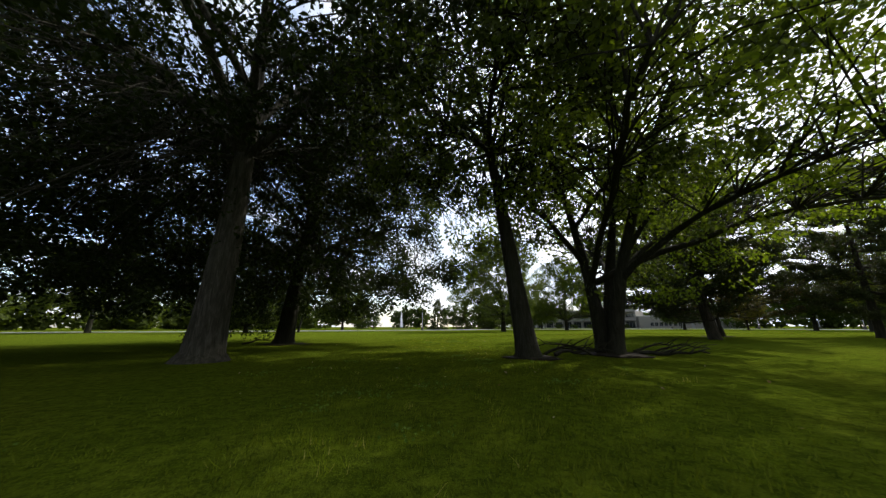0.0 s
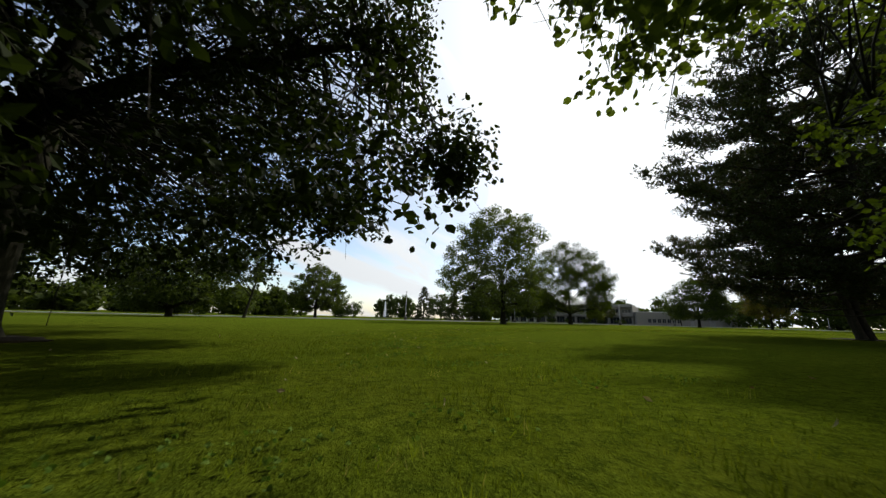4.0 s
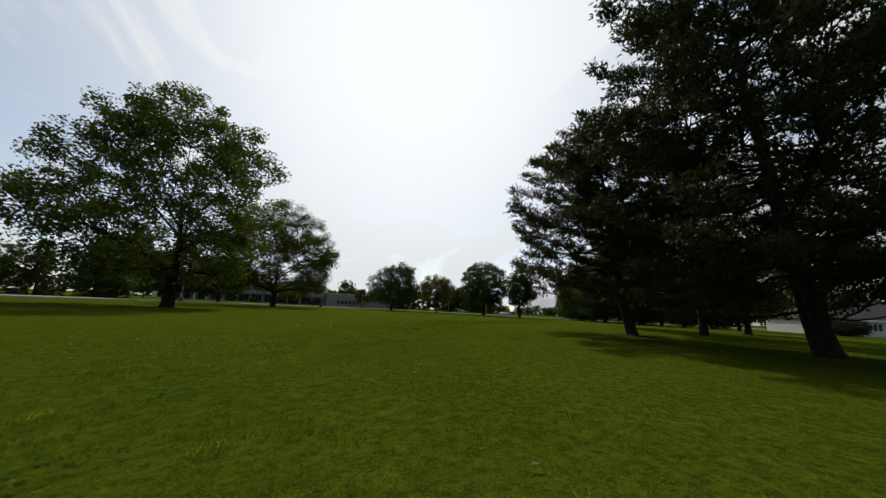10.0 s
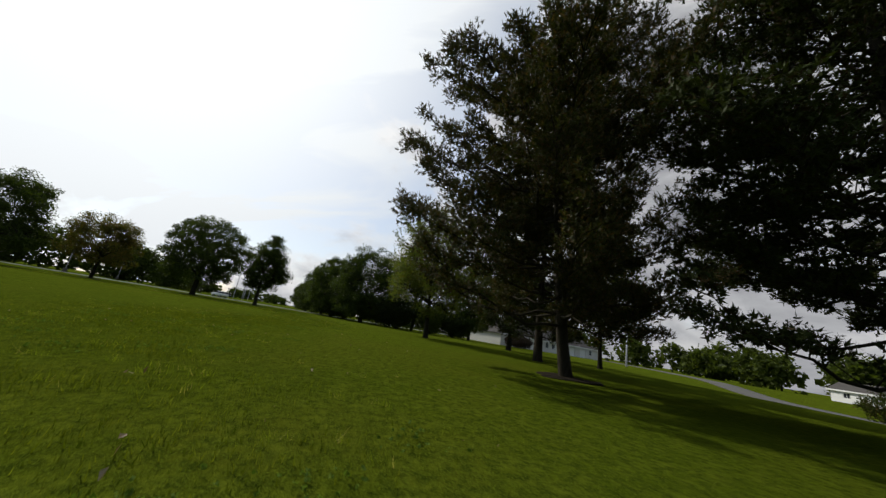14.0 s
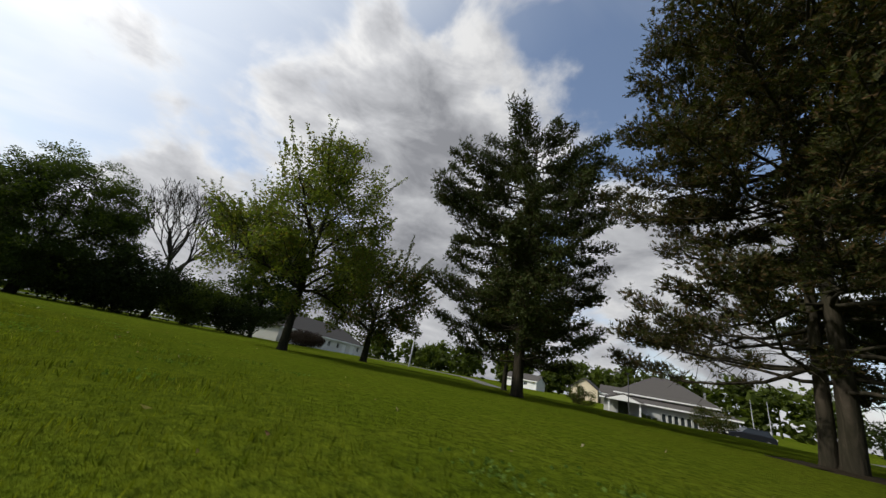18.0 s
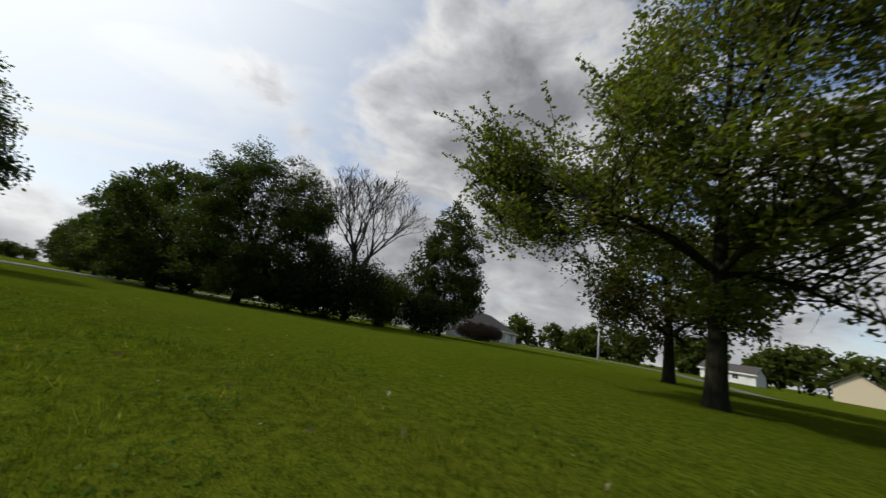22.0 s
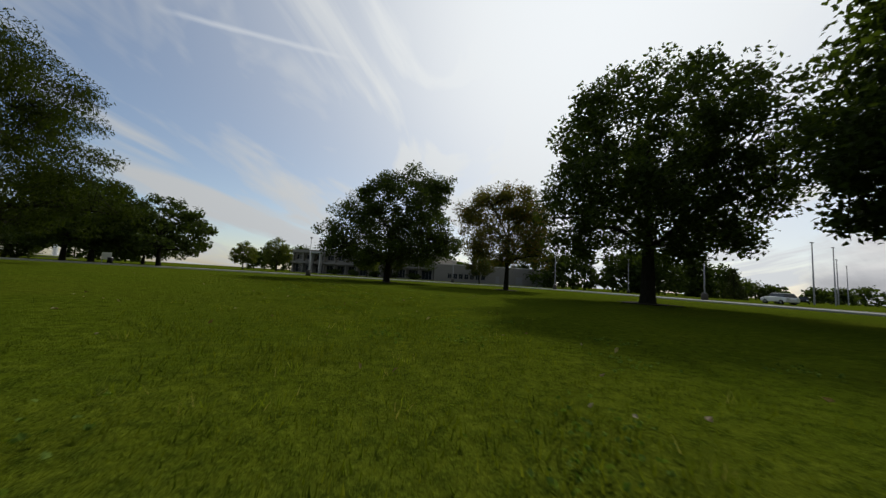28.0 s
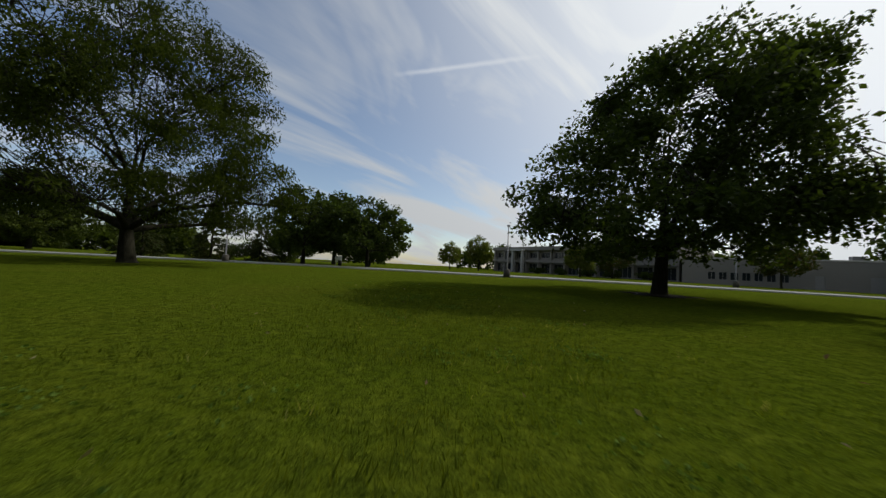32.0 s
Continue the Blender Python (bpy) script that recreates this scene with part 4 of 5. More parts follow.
def bare_tree(loc, H, seed, label):
    """A dead tree: forking bare limbs down to fine twigs."""
    rng = np.random.default_rng(seed)
    root = empty("dead_tree", loc, 0, label, "tree")
    twigs = Tubes()

    def grow(p, d, L, r, depth):
        n = 5
        pts = [p]
        for _ in range(n - 1):
            d = d + rng.normal(0, 0.1, 3) + (0, 0, 0.04)
            d /= np.linalg.norm(d)
            pts.append(pts[-1] + d * L / (n - 1))
        rad = np.maximum(np.linspace(r, r * 0.66, n), 0.019)
        if depth < 2:
            tb = Tubes()
            tb.add(pts, rad, 7)
            tb.ob("trunk" if depth == 0 else "limb", M_BARK_DEAD, root)
        else:
            twigs.add(pts, rad, 4, False)
        if depth >= 7:
            return
        k = 5 if depth == 0 else 3 if depth in (1, 3, 5) else 2
        a0 = rng.uniform(0, 6.28)
        for j in range(k):
            a = a0 + 6.28 * j / k + rng.normal(0, 0.3)
            u = np.cross(d, (0.3, 0.2, 1.0))
            u /= np.linalg.norm(u)
            w = np.cross(d, u)
            e = d * 1.0 + (u * math.cos(a) + w * math.sin(a)) * rng.uniform(0.35, 0.62) * (1.35 if depth == 0 else 1.0) + np.array((0, 0, 0.14))
            e /= np.linalg.norm(e)
            q = pts[-1] if j < 2 else pts[-2]
            grow(q, e, L * rng.uniform(0.64, 0.82), r * 0.6, depth + 1)

    grow(np.array((0, 0, -0.1)), np.array((0.02, 0.02, 1.0)), H * 0.24, 0.32, 0)
    tagged(twigs.ob("branchwork", M_BARK_DEAD, root), kind="stuff")


bare_tree((72.5, 28.4, 0), 19.5, 5, "leafless dead tree with a fan of fine grey twigs")


def bush(loc, rx, ry, h, seed, mat, label, clumps=60, per=70, size=0.22, name="bush", group="", tidy=False):
    """A shrub: short stems and a leafy mass down to the ground."""
    rng = np.random.default_rng(seed)
    root = empty(name, loc, 0, label, "bush", group)
    c = []
    while len(c) < clumps:
        q = rng.uniform(-1, 1, 3)
        if np.linalg.norm(q * (1, 1, 0.9)) < 1 and q[2] > -0.95:
            k = 1.0 if tidy else rng.uniform(0.75, 1.12)
            c.append((q[0] * rx * k, q[1] * ry * k, h * (0.5 + 0.46 * q[2] * k)))
    c = np.array(c)
    tb = Tubes()
    for i in range(min(14, clumps)):
        tb.add(bent(rng, (rng.normal(0, 0.2), rng.normal(0, 0.2), -0.05), c[i], 5, 0.05), np.linspace(0.05, 0.012, 5), 5, False)
    tagged(tb.ob("stem", M_BARK, root), kind="stuff")
    v, f = leaf_cards(rng, c, np.full(len(c), min(rx, ry, h) * (0.22 if tidy else 0.34)), per, size, 0.1, 0.85)
    tagged(mesh_ob("foliage", v, f, mat, root), kind="stuff")
    return root


M_LEAF_RED = mat_leaf("leaf_red", (0.014, 0.009, 0.006), (0.035, 0.022, 0.014), 0.15)
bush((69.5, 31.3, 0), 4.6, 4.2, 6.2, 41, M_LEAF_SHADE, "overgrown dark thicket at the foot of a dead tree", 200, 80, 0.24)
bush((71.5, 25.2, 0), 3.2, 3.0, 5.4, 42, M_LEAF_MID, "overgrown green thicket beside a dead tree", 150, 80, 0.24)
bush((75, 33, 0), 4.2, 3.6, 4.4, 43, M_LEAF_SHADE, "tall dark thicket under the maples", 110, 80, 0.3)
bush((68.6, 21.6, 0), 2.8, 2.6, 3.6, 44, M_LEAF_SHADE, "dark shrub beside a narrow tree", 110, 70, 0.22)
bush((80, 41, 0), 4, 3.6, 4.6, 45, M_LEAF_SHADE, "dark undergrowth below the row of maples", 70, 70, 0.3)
bush((76.6, 5.8, 0), 4.4, 2.2, 2.5, 46, M_LEAF_RED, "clipped dark reddish hedge before a white house", 420, 80, 0.12, "hedge", "", True)

# ---- far lawn trees ----
broadleaf("round_tree", (-30.5, 51.0, 0), 9.3, 0.3, 6.4, 0.4, 51, M_LEAF_MID, M_BARK, "low wide round tree with leaves to the ground",
          clumps=300, per=60, size=0.36, limbs=9, fork=1.2)
broadleaf("sparse_tree", (-24.2, 55.1, 0), 9.8, 4.2, 3.2, 0.22, 52, M_LEAF_DARK, M_BARK, "ragged leaning tree with half-bare boughs",
          clumps=70, per=80, size=0.28, limbs=12, fork=2.4, lean=(1.4, 0.3), lob=0.7, spread=0.7, hollow=0.6, keep=lambda x, y, z: x < -22.6)
broadleaf("maple_tree", (-31.5, 103.0, 0), 15.5, 1.2, 8.4, 0.45, 53, M_LEAF_MID, M_BARK, "rounded green tree far over the lawn",
          clumps=460, per=56, size=0.42, limbs=9, hollow=0.3, shape=lambda s: min(1, 0.55 + s / 0.3) * (1 - s ** 2.6) ** 0.6)
na = broadleaf("maple_tree", (24.2, 105.8, 0), 11.6, 1.6, 5.6, 0.36, 54, M_LEAF_DARK, M_BARK, "dark tree beyond the road",
               clumps=220, per=50, size=0.42, limbs=8, group="trees beyond the road")
nc = broadleaf("maple_tree", (32.8, 109.0, 0), 10.6, 1.2, 6.6, 0.36, 55, M_LEAF_DARK, M_BARK, "broad dark tree beyond the road",
               clumps=240, per=50, size=0.42, limbs=8, group="trees beyond the road")
copy_thing(na, pose(18.5, 122, 0, 0, 0, 80) @ Matrix.Scale(1.25, 4))
light = broadleaf("young_tree", (41.8, 157.7, 0), 10.5, 1.4, 5.2, 0.26, 56, M_LEAF_LIGHT, M_BARK, "young tree with light green leaves before the offices",
                  clumps=170, per=60, size=0.36, limbs=8, shape=shape_egg)
copy_thing(light, pose(32, 163, 0, 0, 0, 60) @ Matrix.Scale(0.85, 4))
copy_thing(light, pose(66, 139, 0, 0, 0, 160) @ Matrix.Scale(0.8, 4))
copy_thing(nc, pose(4, 68 + 60, 0, 0, 0, 200) @ Matrix.Scale(0.9, 4))
copy_thing(nc, pose(22, 130, 0, 0, 0, 120) @ Matrix.Scale(0.85, 4))


def spruce(loc, H, rad, seed, label, group="spruces"):
    """A cone of drooping sprays in tiers round a straight stem."""
    rng = np.random.default_rng(seed)
    root = empty("spruce_tree", loc, 0, label, "tree", group)
    tb = Tubes()
    tb.add([(0, 0, -0.1), (0, 0, H * 0.5), (0, 0, H)], [0.2, 0.12, 0.02], 8)
    tb.ob("trunk", M_BARK, root)
    cen, dirs = [], []
    for k in range(22):
        h = 0.06 + 0.93 * k / 22
        R = rad * (1 - h) ** 0.85 + 0.12
        for j in range(max(5, int(14 * (1 - h)))):
            a = rng.uniform(0, 6.28)
            for u in (0.35, 0.55, 0.75, 0.9, 1.0):
                r = R * u * rng.uniform(0.85, 1.12)
                cen.append((r * math.cos(a), r * math.sin(a), h * H - 0.22 * r + rng.normal(0, 0.1)))
                dirs.append((math.cos(a), math.sin(a), -0.3))
    v, f = needle_tufts(rng, np.array(cen), np.array(dirs), 14, 0.5, 0.06)
    tagged(mesh_ob("crown", v, f, M_NEEDLE, root), kind="stuff")
    return root


sp = spruce((-1.7, 102.0, 0), 9.4, 3.2, 61, "conical dark spruce beyond the road")
copy_thing(sp, pose(7, 106, 0, 0, 0, 50) @ Matrix.Scale(0.95, 4))
copy_thing(sp, pose(13.5, 109, 0, 0, 0, 150) @ Matrix.Scale(0.75, 4))
copy_thing(sp, pose(150, 101, 0, 0, 0, 150) @ Matrix.Scale(0.8, 4))
bush((16.5, 111, 0), 2.8, 2.8, 4.6, 62, M_LEAF_DARK, "round dark bush beyond the road", 70, 60, 0.3)
bush((-36.8, 151, 0), 4.4, 4, 4.0, 63, M_LEAF_DARK, "round bush far across the lawn", 60, 60, 0.45)
bush((-32.4, 152, 0), 3.6, 3.2, 6.8, 64, M_LEAF_DARK, "round bush far across the lawn", 50, 60, 0.4)


def wood(name, spots, seed, mat, label, leaf=1.0, per=8):
    """A far wood: many crowns and stems joined, of uneven height."""
    rng = np.random.default_rng(seed)
    tb = Tubes()
    cl, sp_ = [], []
    for x, y, h, r in spots:
        tb.add([(x, y, -0.1), (x + rng.normal(0, 0.2), y, h * 0.6)], [0.28, 0.12], 5, False)
        n = int(30 + h * 2.2)
        for _ in range(n):
            s = rng.random() ** 0.8
            w = math.sqrt(max(0.05, 1 - (s - 0.35) ** 2 / 0.45)) * rng.uniform(0.3, 1.0)
            a = rng.uniform(0, 6.28)
            cl.append((x + r * w * math.cos(a), y + r * w * math.sin(a), 0.5 + (h - 1.0) * s))
            sp_.append(r * 0.34)
    cl = np.array(cl)
    v, f = leaf_cards(rng, cl, np.array(sp_), per, leaf, 0.1, 0.8)
    v2, f2 = leaf_cards(rng, cl * (1, 1, 0.9), np.array(sp_) * 0.8, 3, leaf * 1.9, 0.1, 0.8, 0.8)
    f = np.concatenate([f, f2 + len(v)])
    v = np.concatenate([v, v2])
    tv = np.concatenate(tb.v)
    nv = len(v)
    faces = f.tolist() + [[i + nv for i in q] for q in tb.f]
    ob = mesh_ob(name, np.concatenate([v, tv]), faces, mat)
    tagged(ob, label, "trees", "", "stuff")


def line_spots(pts, step, h, r, seed, jitter=3.0):
    rng = np.random.default_rng(seed)
    out = []
    w = smooth_way(pts, 30)
    d = np.r_[0, np.cumsum(np.linalg.norm(np.diff(w, axis=0), axis=1))]
    s = 0.0
    while s < d[-1]:
        x, y = np.interp(s, d, w[:, 0]), np.interp(s, d, w[:, 1])
        k = rng.uniform(0.65, 1.15)
        out.append((x + rng.normal(0, jitter), y + rng.normal(0, jitter), h * k, r * rng.uniform(0.75, 1.2)))
        s += step * rng.uniform(0.5, 1.0)
    return out


wood("far_wood", line_spots([(-175, 40), (-130, 95), (-90, 130), (-60, 150)], 5.5, 12, 5.5, 1), 71, M_LEAF_MID, "far green wood along the lawn's edge")
wood("far_wood", line_spots([(-27, 204), (-20, 206), (-13, 203)], 5, 14, 5, 2), 72, M_LEAF_DARK, "far dark trees behind the fountain")
wood("far_wood", line_spots([(-120, 120), (-80, 149), (-63, 160)], 5.5, 9, 5.5, 12), 79, M_LEAF_DARK, "far hedge of trees north of the lawn")
wood("far_wood", line_spots([(30, 230), (60, 225), (90, 190), (125, 165)], 6, 12, 6, 3), 73, M_LEAF_DARK, "dark trees behind the office building")
wood("far_wood", line_spots([(117, 134), (128, 124), (142, 116), (160, 112)], 4.5, 12, 5, 4), 74, M_LEAF_DARK, "dark trees beside the office building", 0.8, 16)
wood("far_wood", line_spots([(165, 120), (200, 130), (250, 120), (290, 100)], 12, 7, 6, 5), 75, M_LEAF_DARK, "low distant trees beyond the open road")
wood("far_wood", line_spots([(150, 60), (165, 30), (150, -20), (140, -60)], 6, 11, 6, 6), 76, M_LEAF_DARK, "distant trees behind the row of maples")
wood("far_wood", line_spots([(130, -70), (90, -80), (60, -85), (30, -75), (0, -62)], 5, 11, 5.5, 7), 77, M_LEAF_MID, "distant green wood behind the houses")
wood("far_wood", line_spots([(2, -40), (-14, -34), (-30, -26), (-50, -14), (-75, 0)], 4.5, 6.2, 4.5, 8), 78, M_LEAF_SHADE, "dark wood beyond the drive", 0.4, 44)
wood("far_wood", line_spots([(-80, 5), (-120, 20), (-170, 35)], 9, 11, 5.5, 9), 80, M_LEAF_DARK, "dark wood behind the starting trees")


# ---- buildings ----
def wall_with_openings(name, length, height, openings, mat, parent, thick=0.3, m=None, label=""):
    """A wall along local x, front at y = 0, with rectangular holes right through it."""
    xs = sorted({0.0, length, *[o[0] for o in openings], *[o[1] for o in openings]})
    zs = sorted({-0.3, height, *[o[2] for o in openings], *[o[3] for o in openings]})
    bm = bmesh.new()
    for i in range(len(xs) - 1):
        run = None
        for j in range(len(zs) - 1):
            cx, cz = (xs[i] + xs[i + 1]) / 2, (zs[j] + zs[j + 1]) / 2
            hole = any(o[0] < cx < o[1] and o[2] < cz < o[3] for o in openings)
            if not hole:
                run = (zs[j] if run is None else run[0], zs[j + 1])
            if run and (hole or j == len(zs) - 2):
                box(bm, xs[i], 0, run[0], xs[i + 1], thick, run[1])
                run = None
    bmesh.ops.remove_doubles(bm, verts=bm.verts, dist=1e-4)
    ob = part(name, bm, mat, parent, label)
    if m is not None:
        ob.matrix_basis = m
    return ob


def window_part(parent, o, m, mullions=1, frame_mat=None, depth=0.12):
    """A framed pane set back in its opening; sub-parts: frame bars, pane."""
    x0, x1, z0, z1 = o[:4]
    w = part("window", box(bmesh.new(), x0, depth + 0.02, z0, x1, depth + 0.06, z1), M_GLASS, parent, "dark reflecting window pane")
    w.matrix_basis = m
    bm = bmesh.new()
    t = 0.07
    for a in ((x0, z0, x1, z0 + t), (x0, z1 - t, x1, z1), (x0, z0, x0 + t, z1), (x1 - t, z0, x1, z1)):
        box(bm, a[0], depth - 0.03, a[1], a[2], depth + 0.02, a[3])
    for k in range(mullions):
        xm = x0 + (x1 - x0) * (k + 1) / (mullions + 1)
        box(bm, xm - t / 2, depth - 0.03, z0 + t, xm + t / 2, depth + 0.02, z1 - t)
    part("frame", bm, frame_mat or M_METAL, w)
    return w


def offices():
    """Two-storey office wing and a low windowed block joined to it."""
    root = empty("office_building", (0, 0, 0), 0, "long pale concrete office building with a low flat-roofed block", "building")
    # low block: front line from its west corner
    a = Vector((87.5, 146.5, 0))
    ang = math.degrees(math.atan2(133.5 - 146.5, 122 - 87.5))
    L = math.hypot(133.5 - 146.5, 122 - 87.5)
    m = pose(a.x, a.y, 0, 0, 0, ang)
    ops = [(4.2 + 1.75 * i, 5.5 + 1.75 * i, 1.0, 2.6) for i in range(7)] + [(19.2, 20.4, 0, 2.5), (25.5, 27.6, 0, 2.6), (31.0, 32.6, 0, 2.5)]
    wall_with_openings("wall", L, 5.2, ops, M_WALL, root, 0.35, m, "pale concrete wall of the low block")
    for o in ops[:7]:
        window_part(root, o, m)
    for o in ops[7:]:
        d = part("door", box(bmesh.new(), o[0], 0.14, 0, o[1], 0.2, o[3]), M_METAL, root, "dark metal service door")
        d.matrix_basis = m
    for nm, dims in (("wall", (0, 0.35, -0.3, 0.35, 22, 5.2)), ("wall", (L - 0.35, 0.35, -0.3, L, 22, 5.2)), ("wall", (0, 22, -0.3, L, 22.35, 5.2))):
        box_part(nm, dims, M_WALL, root).matrix_basis = m
    box_part("roof", (-0.1, -0.1, 5.2, L + 0.1, 22.45, 5.5), M_CONCRETE, root, "flat grey roof edge", 0.03).matrix_basis = m
    for x in (25, 29):
        box_part("roof_vent", (x, 5, 5.5, x + 1.6, 6.6, 6.5), M_METAL, root, "pale metal roof vent", 0.05).matrix_basis = m
    # two-storey wing
    b = Vector((44, 186, 0))
    e = Vector((88.5, 150.5, 0))
    L2 = (e - b).length
    m2 = pose(b.x, b.y, 0, 0, 0, math.degrees(math.atan2(e.y - b.y, e.x - b.x)))
    n = 12
    bay = L2 / n
    ops = [(i * bay + 0.7, (i + 1) * bay - 0.7, 5.0, 6.7) for i in range(n)]
    ops += [(i * bay + 0.5, (i + 1) * bay - 0.5, 0.2, 3.1) for i in range(n)]
    wall_with_openings("wall", L2, 8.0, ops, M_WALL, root, 0.9, m2, "pale concrete wall of the two-storey wing")
    for o in ops:
        window_part(root, o, m2, 2, None, 0.55)
    for i in range(n + 1):
        box_part("pier", (i * bay - 0.28, -0.9, -0.2, i * bay + 0.28, -0.002, 7.4), M_WALL, root, "", 0.03).matrix_basis = m2
    box_part("canopy", (-0.4, -1.5, 3.5, L2 + 0.4, -0.9, 4.2), M_WALL, root, "pale concrete band between the storeys", 0.03).matrix_basis = m2
    box_part("parapet", (-0.4, -1.5, 7.4, L2 + 0.4, -0.002, 8.6), M_WALL, root, "pale concrete parapet", 0.04).matrix_basis = m2
    for dims in ((0, 0.9, -0.3, 0.4, 26, 8), (L2 - 0.4, 0.9, -0.3, L2, 26, 8), (0, 26, -0.3, L2, 26.4, 8)):
        box_part("wall", dims, M_WALL, root).matrix_basis = m2
    box_part("roof", (0, 0.002, 8.0, L2, 26.4, 8.35), M_CONCRETE, root).matrix_basis = m2
    box_part("entrance_frame", (9.5, -2.6, 0, 10.1, -1.6, 7.2), M_SIDING, root, "white entrance column").matrix_basis = m2
    box_part("entrance_frame", (13.5, -2.6, 0, 14.1, -1.6, 7.2), M_SIDING, root, "white entrance column").matrix_basis = m2
    box_part("entrance_roof", (9.3, -3.2, 7.2, 14.3, -1.5, 7.8), M_SIDING, root, "white entrance canopy").matrix_basis = m2


offices()
for i, (x, y) in enumerate(((72, 158), (77, 154), (66, 163), (60, 168), (83, 149.5))):
    bush((x - 1.6, y - 2.2, 0), 2.4, 1.5, 1.9, 90 + i, M_LEAF_DARK, "dark shrub along the office front", 30, 60, 0.28, "bush", "shrubs along the offices")
broadleaf("young_tree", (74, 147, 0), 8.5, 1.4, 4.5, 0.22, 97, M_LEAF_OLIVE, M_BARK, "thin tree before the office wing", clumps=120, per=60, size=0.34, limbs=8)
broadleaf("young_tree", (97, 134, 0), 8.2, 2.0, 4.4, 0.2, 98, M_LEAF_OLIVE, M_BARK, "thin tree before the low block", clumps=100, per=60, size=0.34, limbs=8)


def mat_siding():
    m, nt, p, out = material("lap_siding")
    v = obj_coord(nt)
    sep = nt.nodes.new("ShaderNodeSeparateXYZ")
    nt.links.new(v, sep.inputs[0])
    saw = math_node(nt, "FRACT", math_node(nt, "MULTIPLY", sep.outputs[2], 6.5))
    n = noise_tex(nt, v, 2.0, 4)
    c = mix_rgb(nt, math_node(nt, "MULTIPLY", n, 0.2), (0.52, 0.51, 0.48), (0.32, 0.31, 0.28))
    nt.links.new(c, p.inputs["Base Color"])
    p.inputs["Roughness"].default_value = 0.6
    bump(nt, saw, p, 0.6, 0.03)
    return m


M_LAP = mat_siding()
M_BEIGE = mat_plain("beige_siding", (0.55, 0.47, 0.33), 0.7, vary=0.12)
M_WHITE = mat_plain("white_paint", (0.62, 0.62, 0.6), 0.5, vary=0.08)


def gable_house(name, loc, rz, L, W, eave, ridge, wall, label, windows=(), doors=(), hip=False, over=0.4):
    """A house along local x: four walls, pitched or hipped roof, windows and doors in the front."""
    root = empty(name, loc, rz, label, "house")
    wins = [(x, x + w, z, z + h) for x, w, z, h in windows]
    drs = [(x, x + w, 0, h) for x, w, h in doors]
    wall_with_openings("wall", L, eave, wins + drs, wall, root, 0.25)
    for o in wins:
        window_part(root, o, Matrix(), 1, M_WHITE, 0.08)
    for o in drs:
        part("door", box(bmesh.new(), o[0], 0.1, 0, o[1], 0.16, o[3]), M_WHITE, root, "white panelled door")
    gab = 0 if hip else ridge - eave
    for nm, x0 in (("wall", 0.0), ("wall", L - 0.25)):
        v = [(x0, 0.25, -0.3), (x0, W - 0.25, -0.3), (x0, W - 0.25, eave), (x0, W / 2, eave + gab), (x0, 0.25, eave)]
        v += [(x + 0.25, y, z) for x, y, z in v]
        mesh_ob(nm, v, [(4, 3, 2, 1, 0), (5, 6, 7, 8, 9)] + [(i, (i + 1) % 5, 5 + (i + 1) % 5, 5 + i) for i in range(5)], wall, root)
    box_part("wall", (0, W - 0.25, -0.3, L, W, eave), wall, root)
    k = (W / 2 + over) if hip else 0.0
    zl = eave - over * (ridge - eave) / (W / 2)
    v = []
    for dz in (0.0, 0.16):
        v += [(-over, -over, zl + dz), (L + over, -over, zl + dz), (L + over, W + over, zl + dz), (-over, W + over, zl + dz), (-over + k, W / 2, ridge + dz), (L + over - k, W / 2, ridge + dz)]
    f = []
    for q in ((0, 1, 5, 4), (2, 3, 4, 5), (1, 2, 5), (3, 0, 4)):
        if len(q) == 4 or hip:
            f.append(tuple(i + 6 for i in q))
            f.append(tuple(reversed(q)))
    rim = [(0, 1), (1, 2), (2, 3), (3, 0)] if hip else [(0, 1), (1, 5), (5, 2), (2, 3), (3, 4), (4, 0)]
    f += [(a, b, b + 6, a + 6) for a, b in rim]
    mesh_ob("roof", v, f, M_ROOF, root, "grey shingle roof")
    box_part("fascia", (-over, -over - 0.06, zl - 0.1, L + over, -over - 0.004, zl + 0.2), M_WHITE, root, "white eaves board")
    return root


gable_house("white_house", (82.2, 7.2, 0), -67.5, 39, 11, 2.7, 6.0, M_LAP, "long white single-storey house with a grey shingle roof",
            [(x, 1.2, 0.9, 1.3) for x in (2.0, 4.2, 7.5, 13.0, 15.5, 18.0, 22.5, 34.5)], [(25.5, 2.2, 2.1), (30.0, 2.6, 2.2)], hip=True)


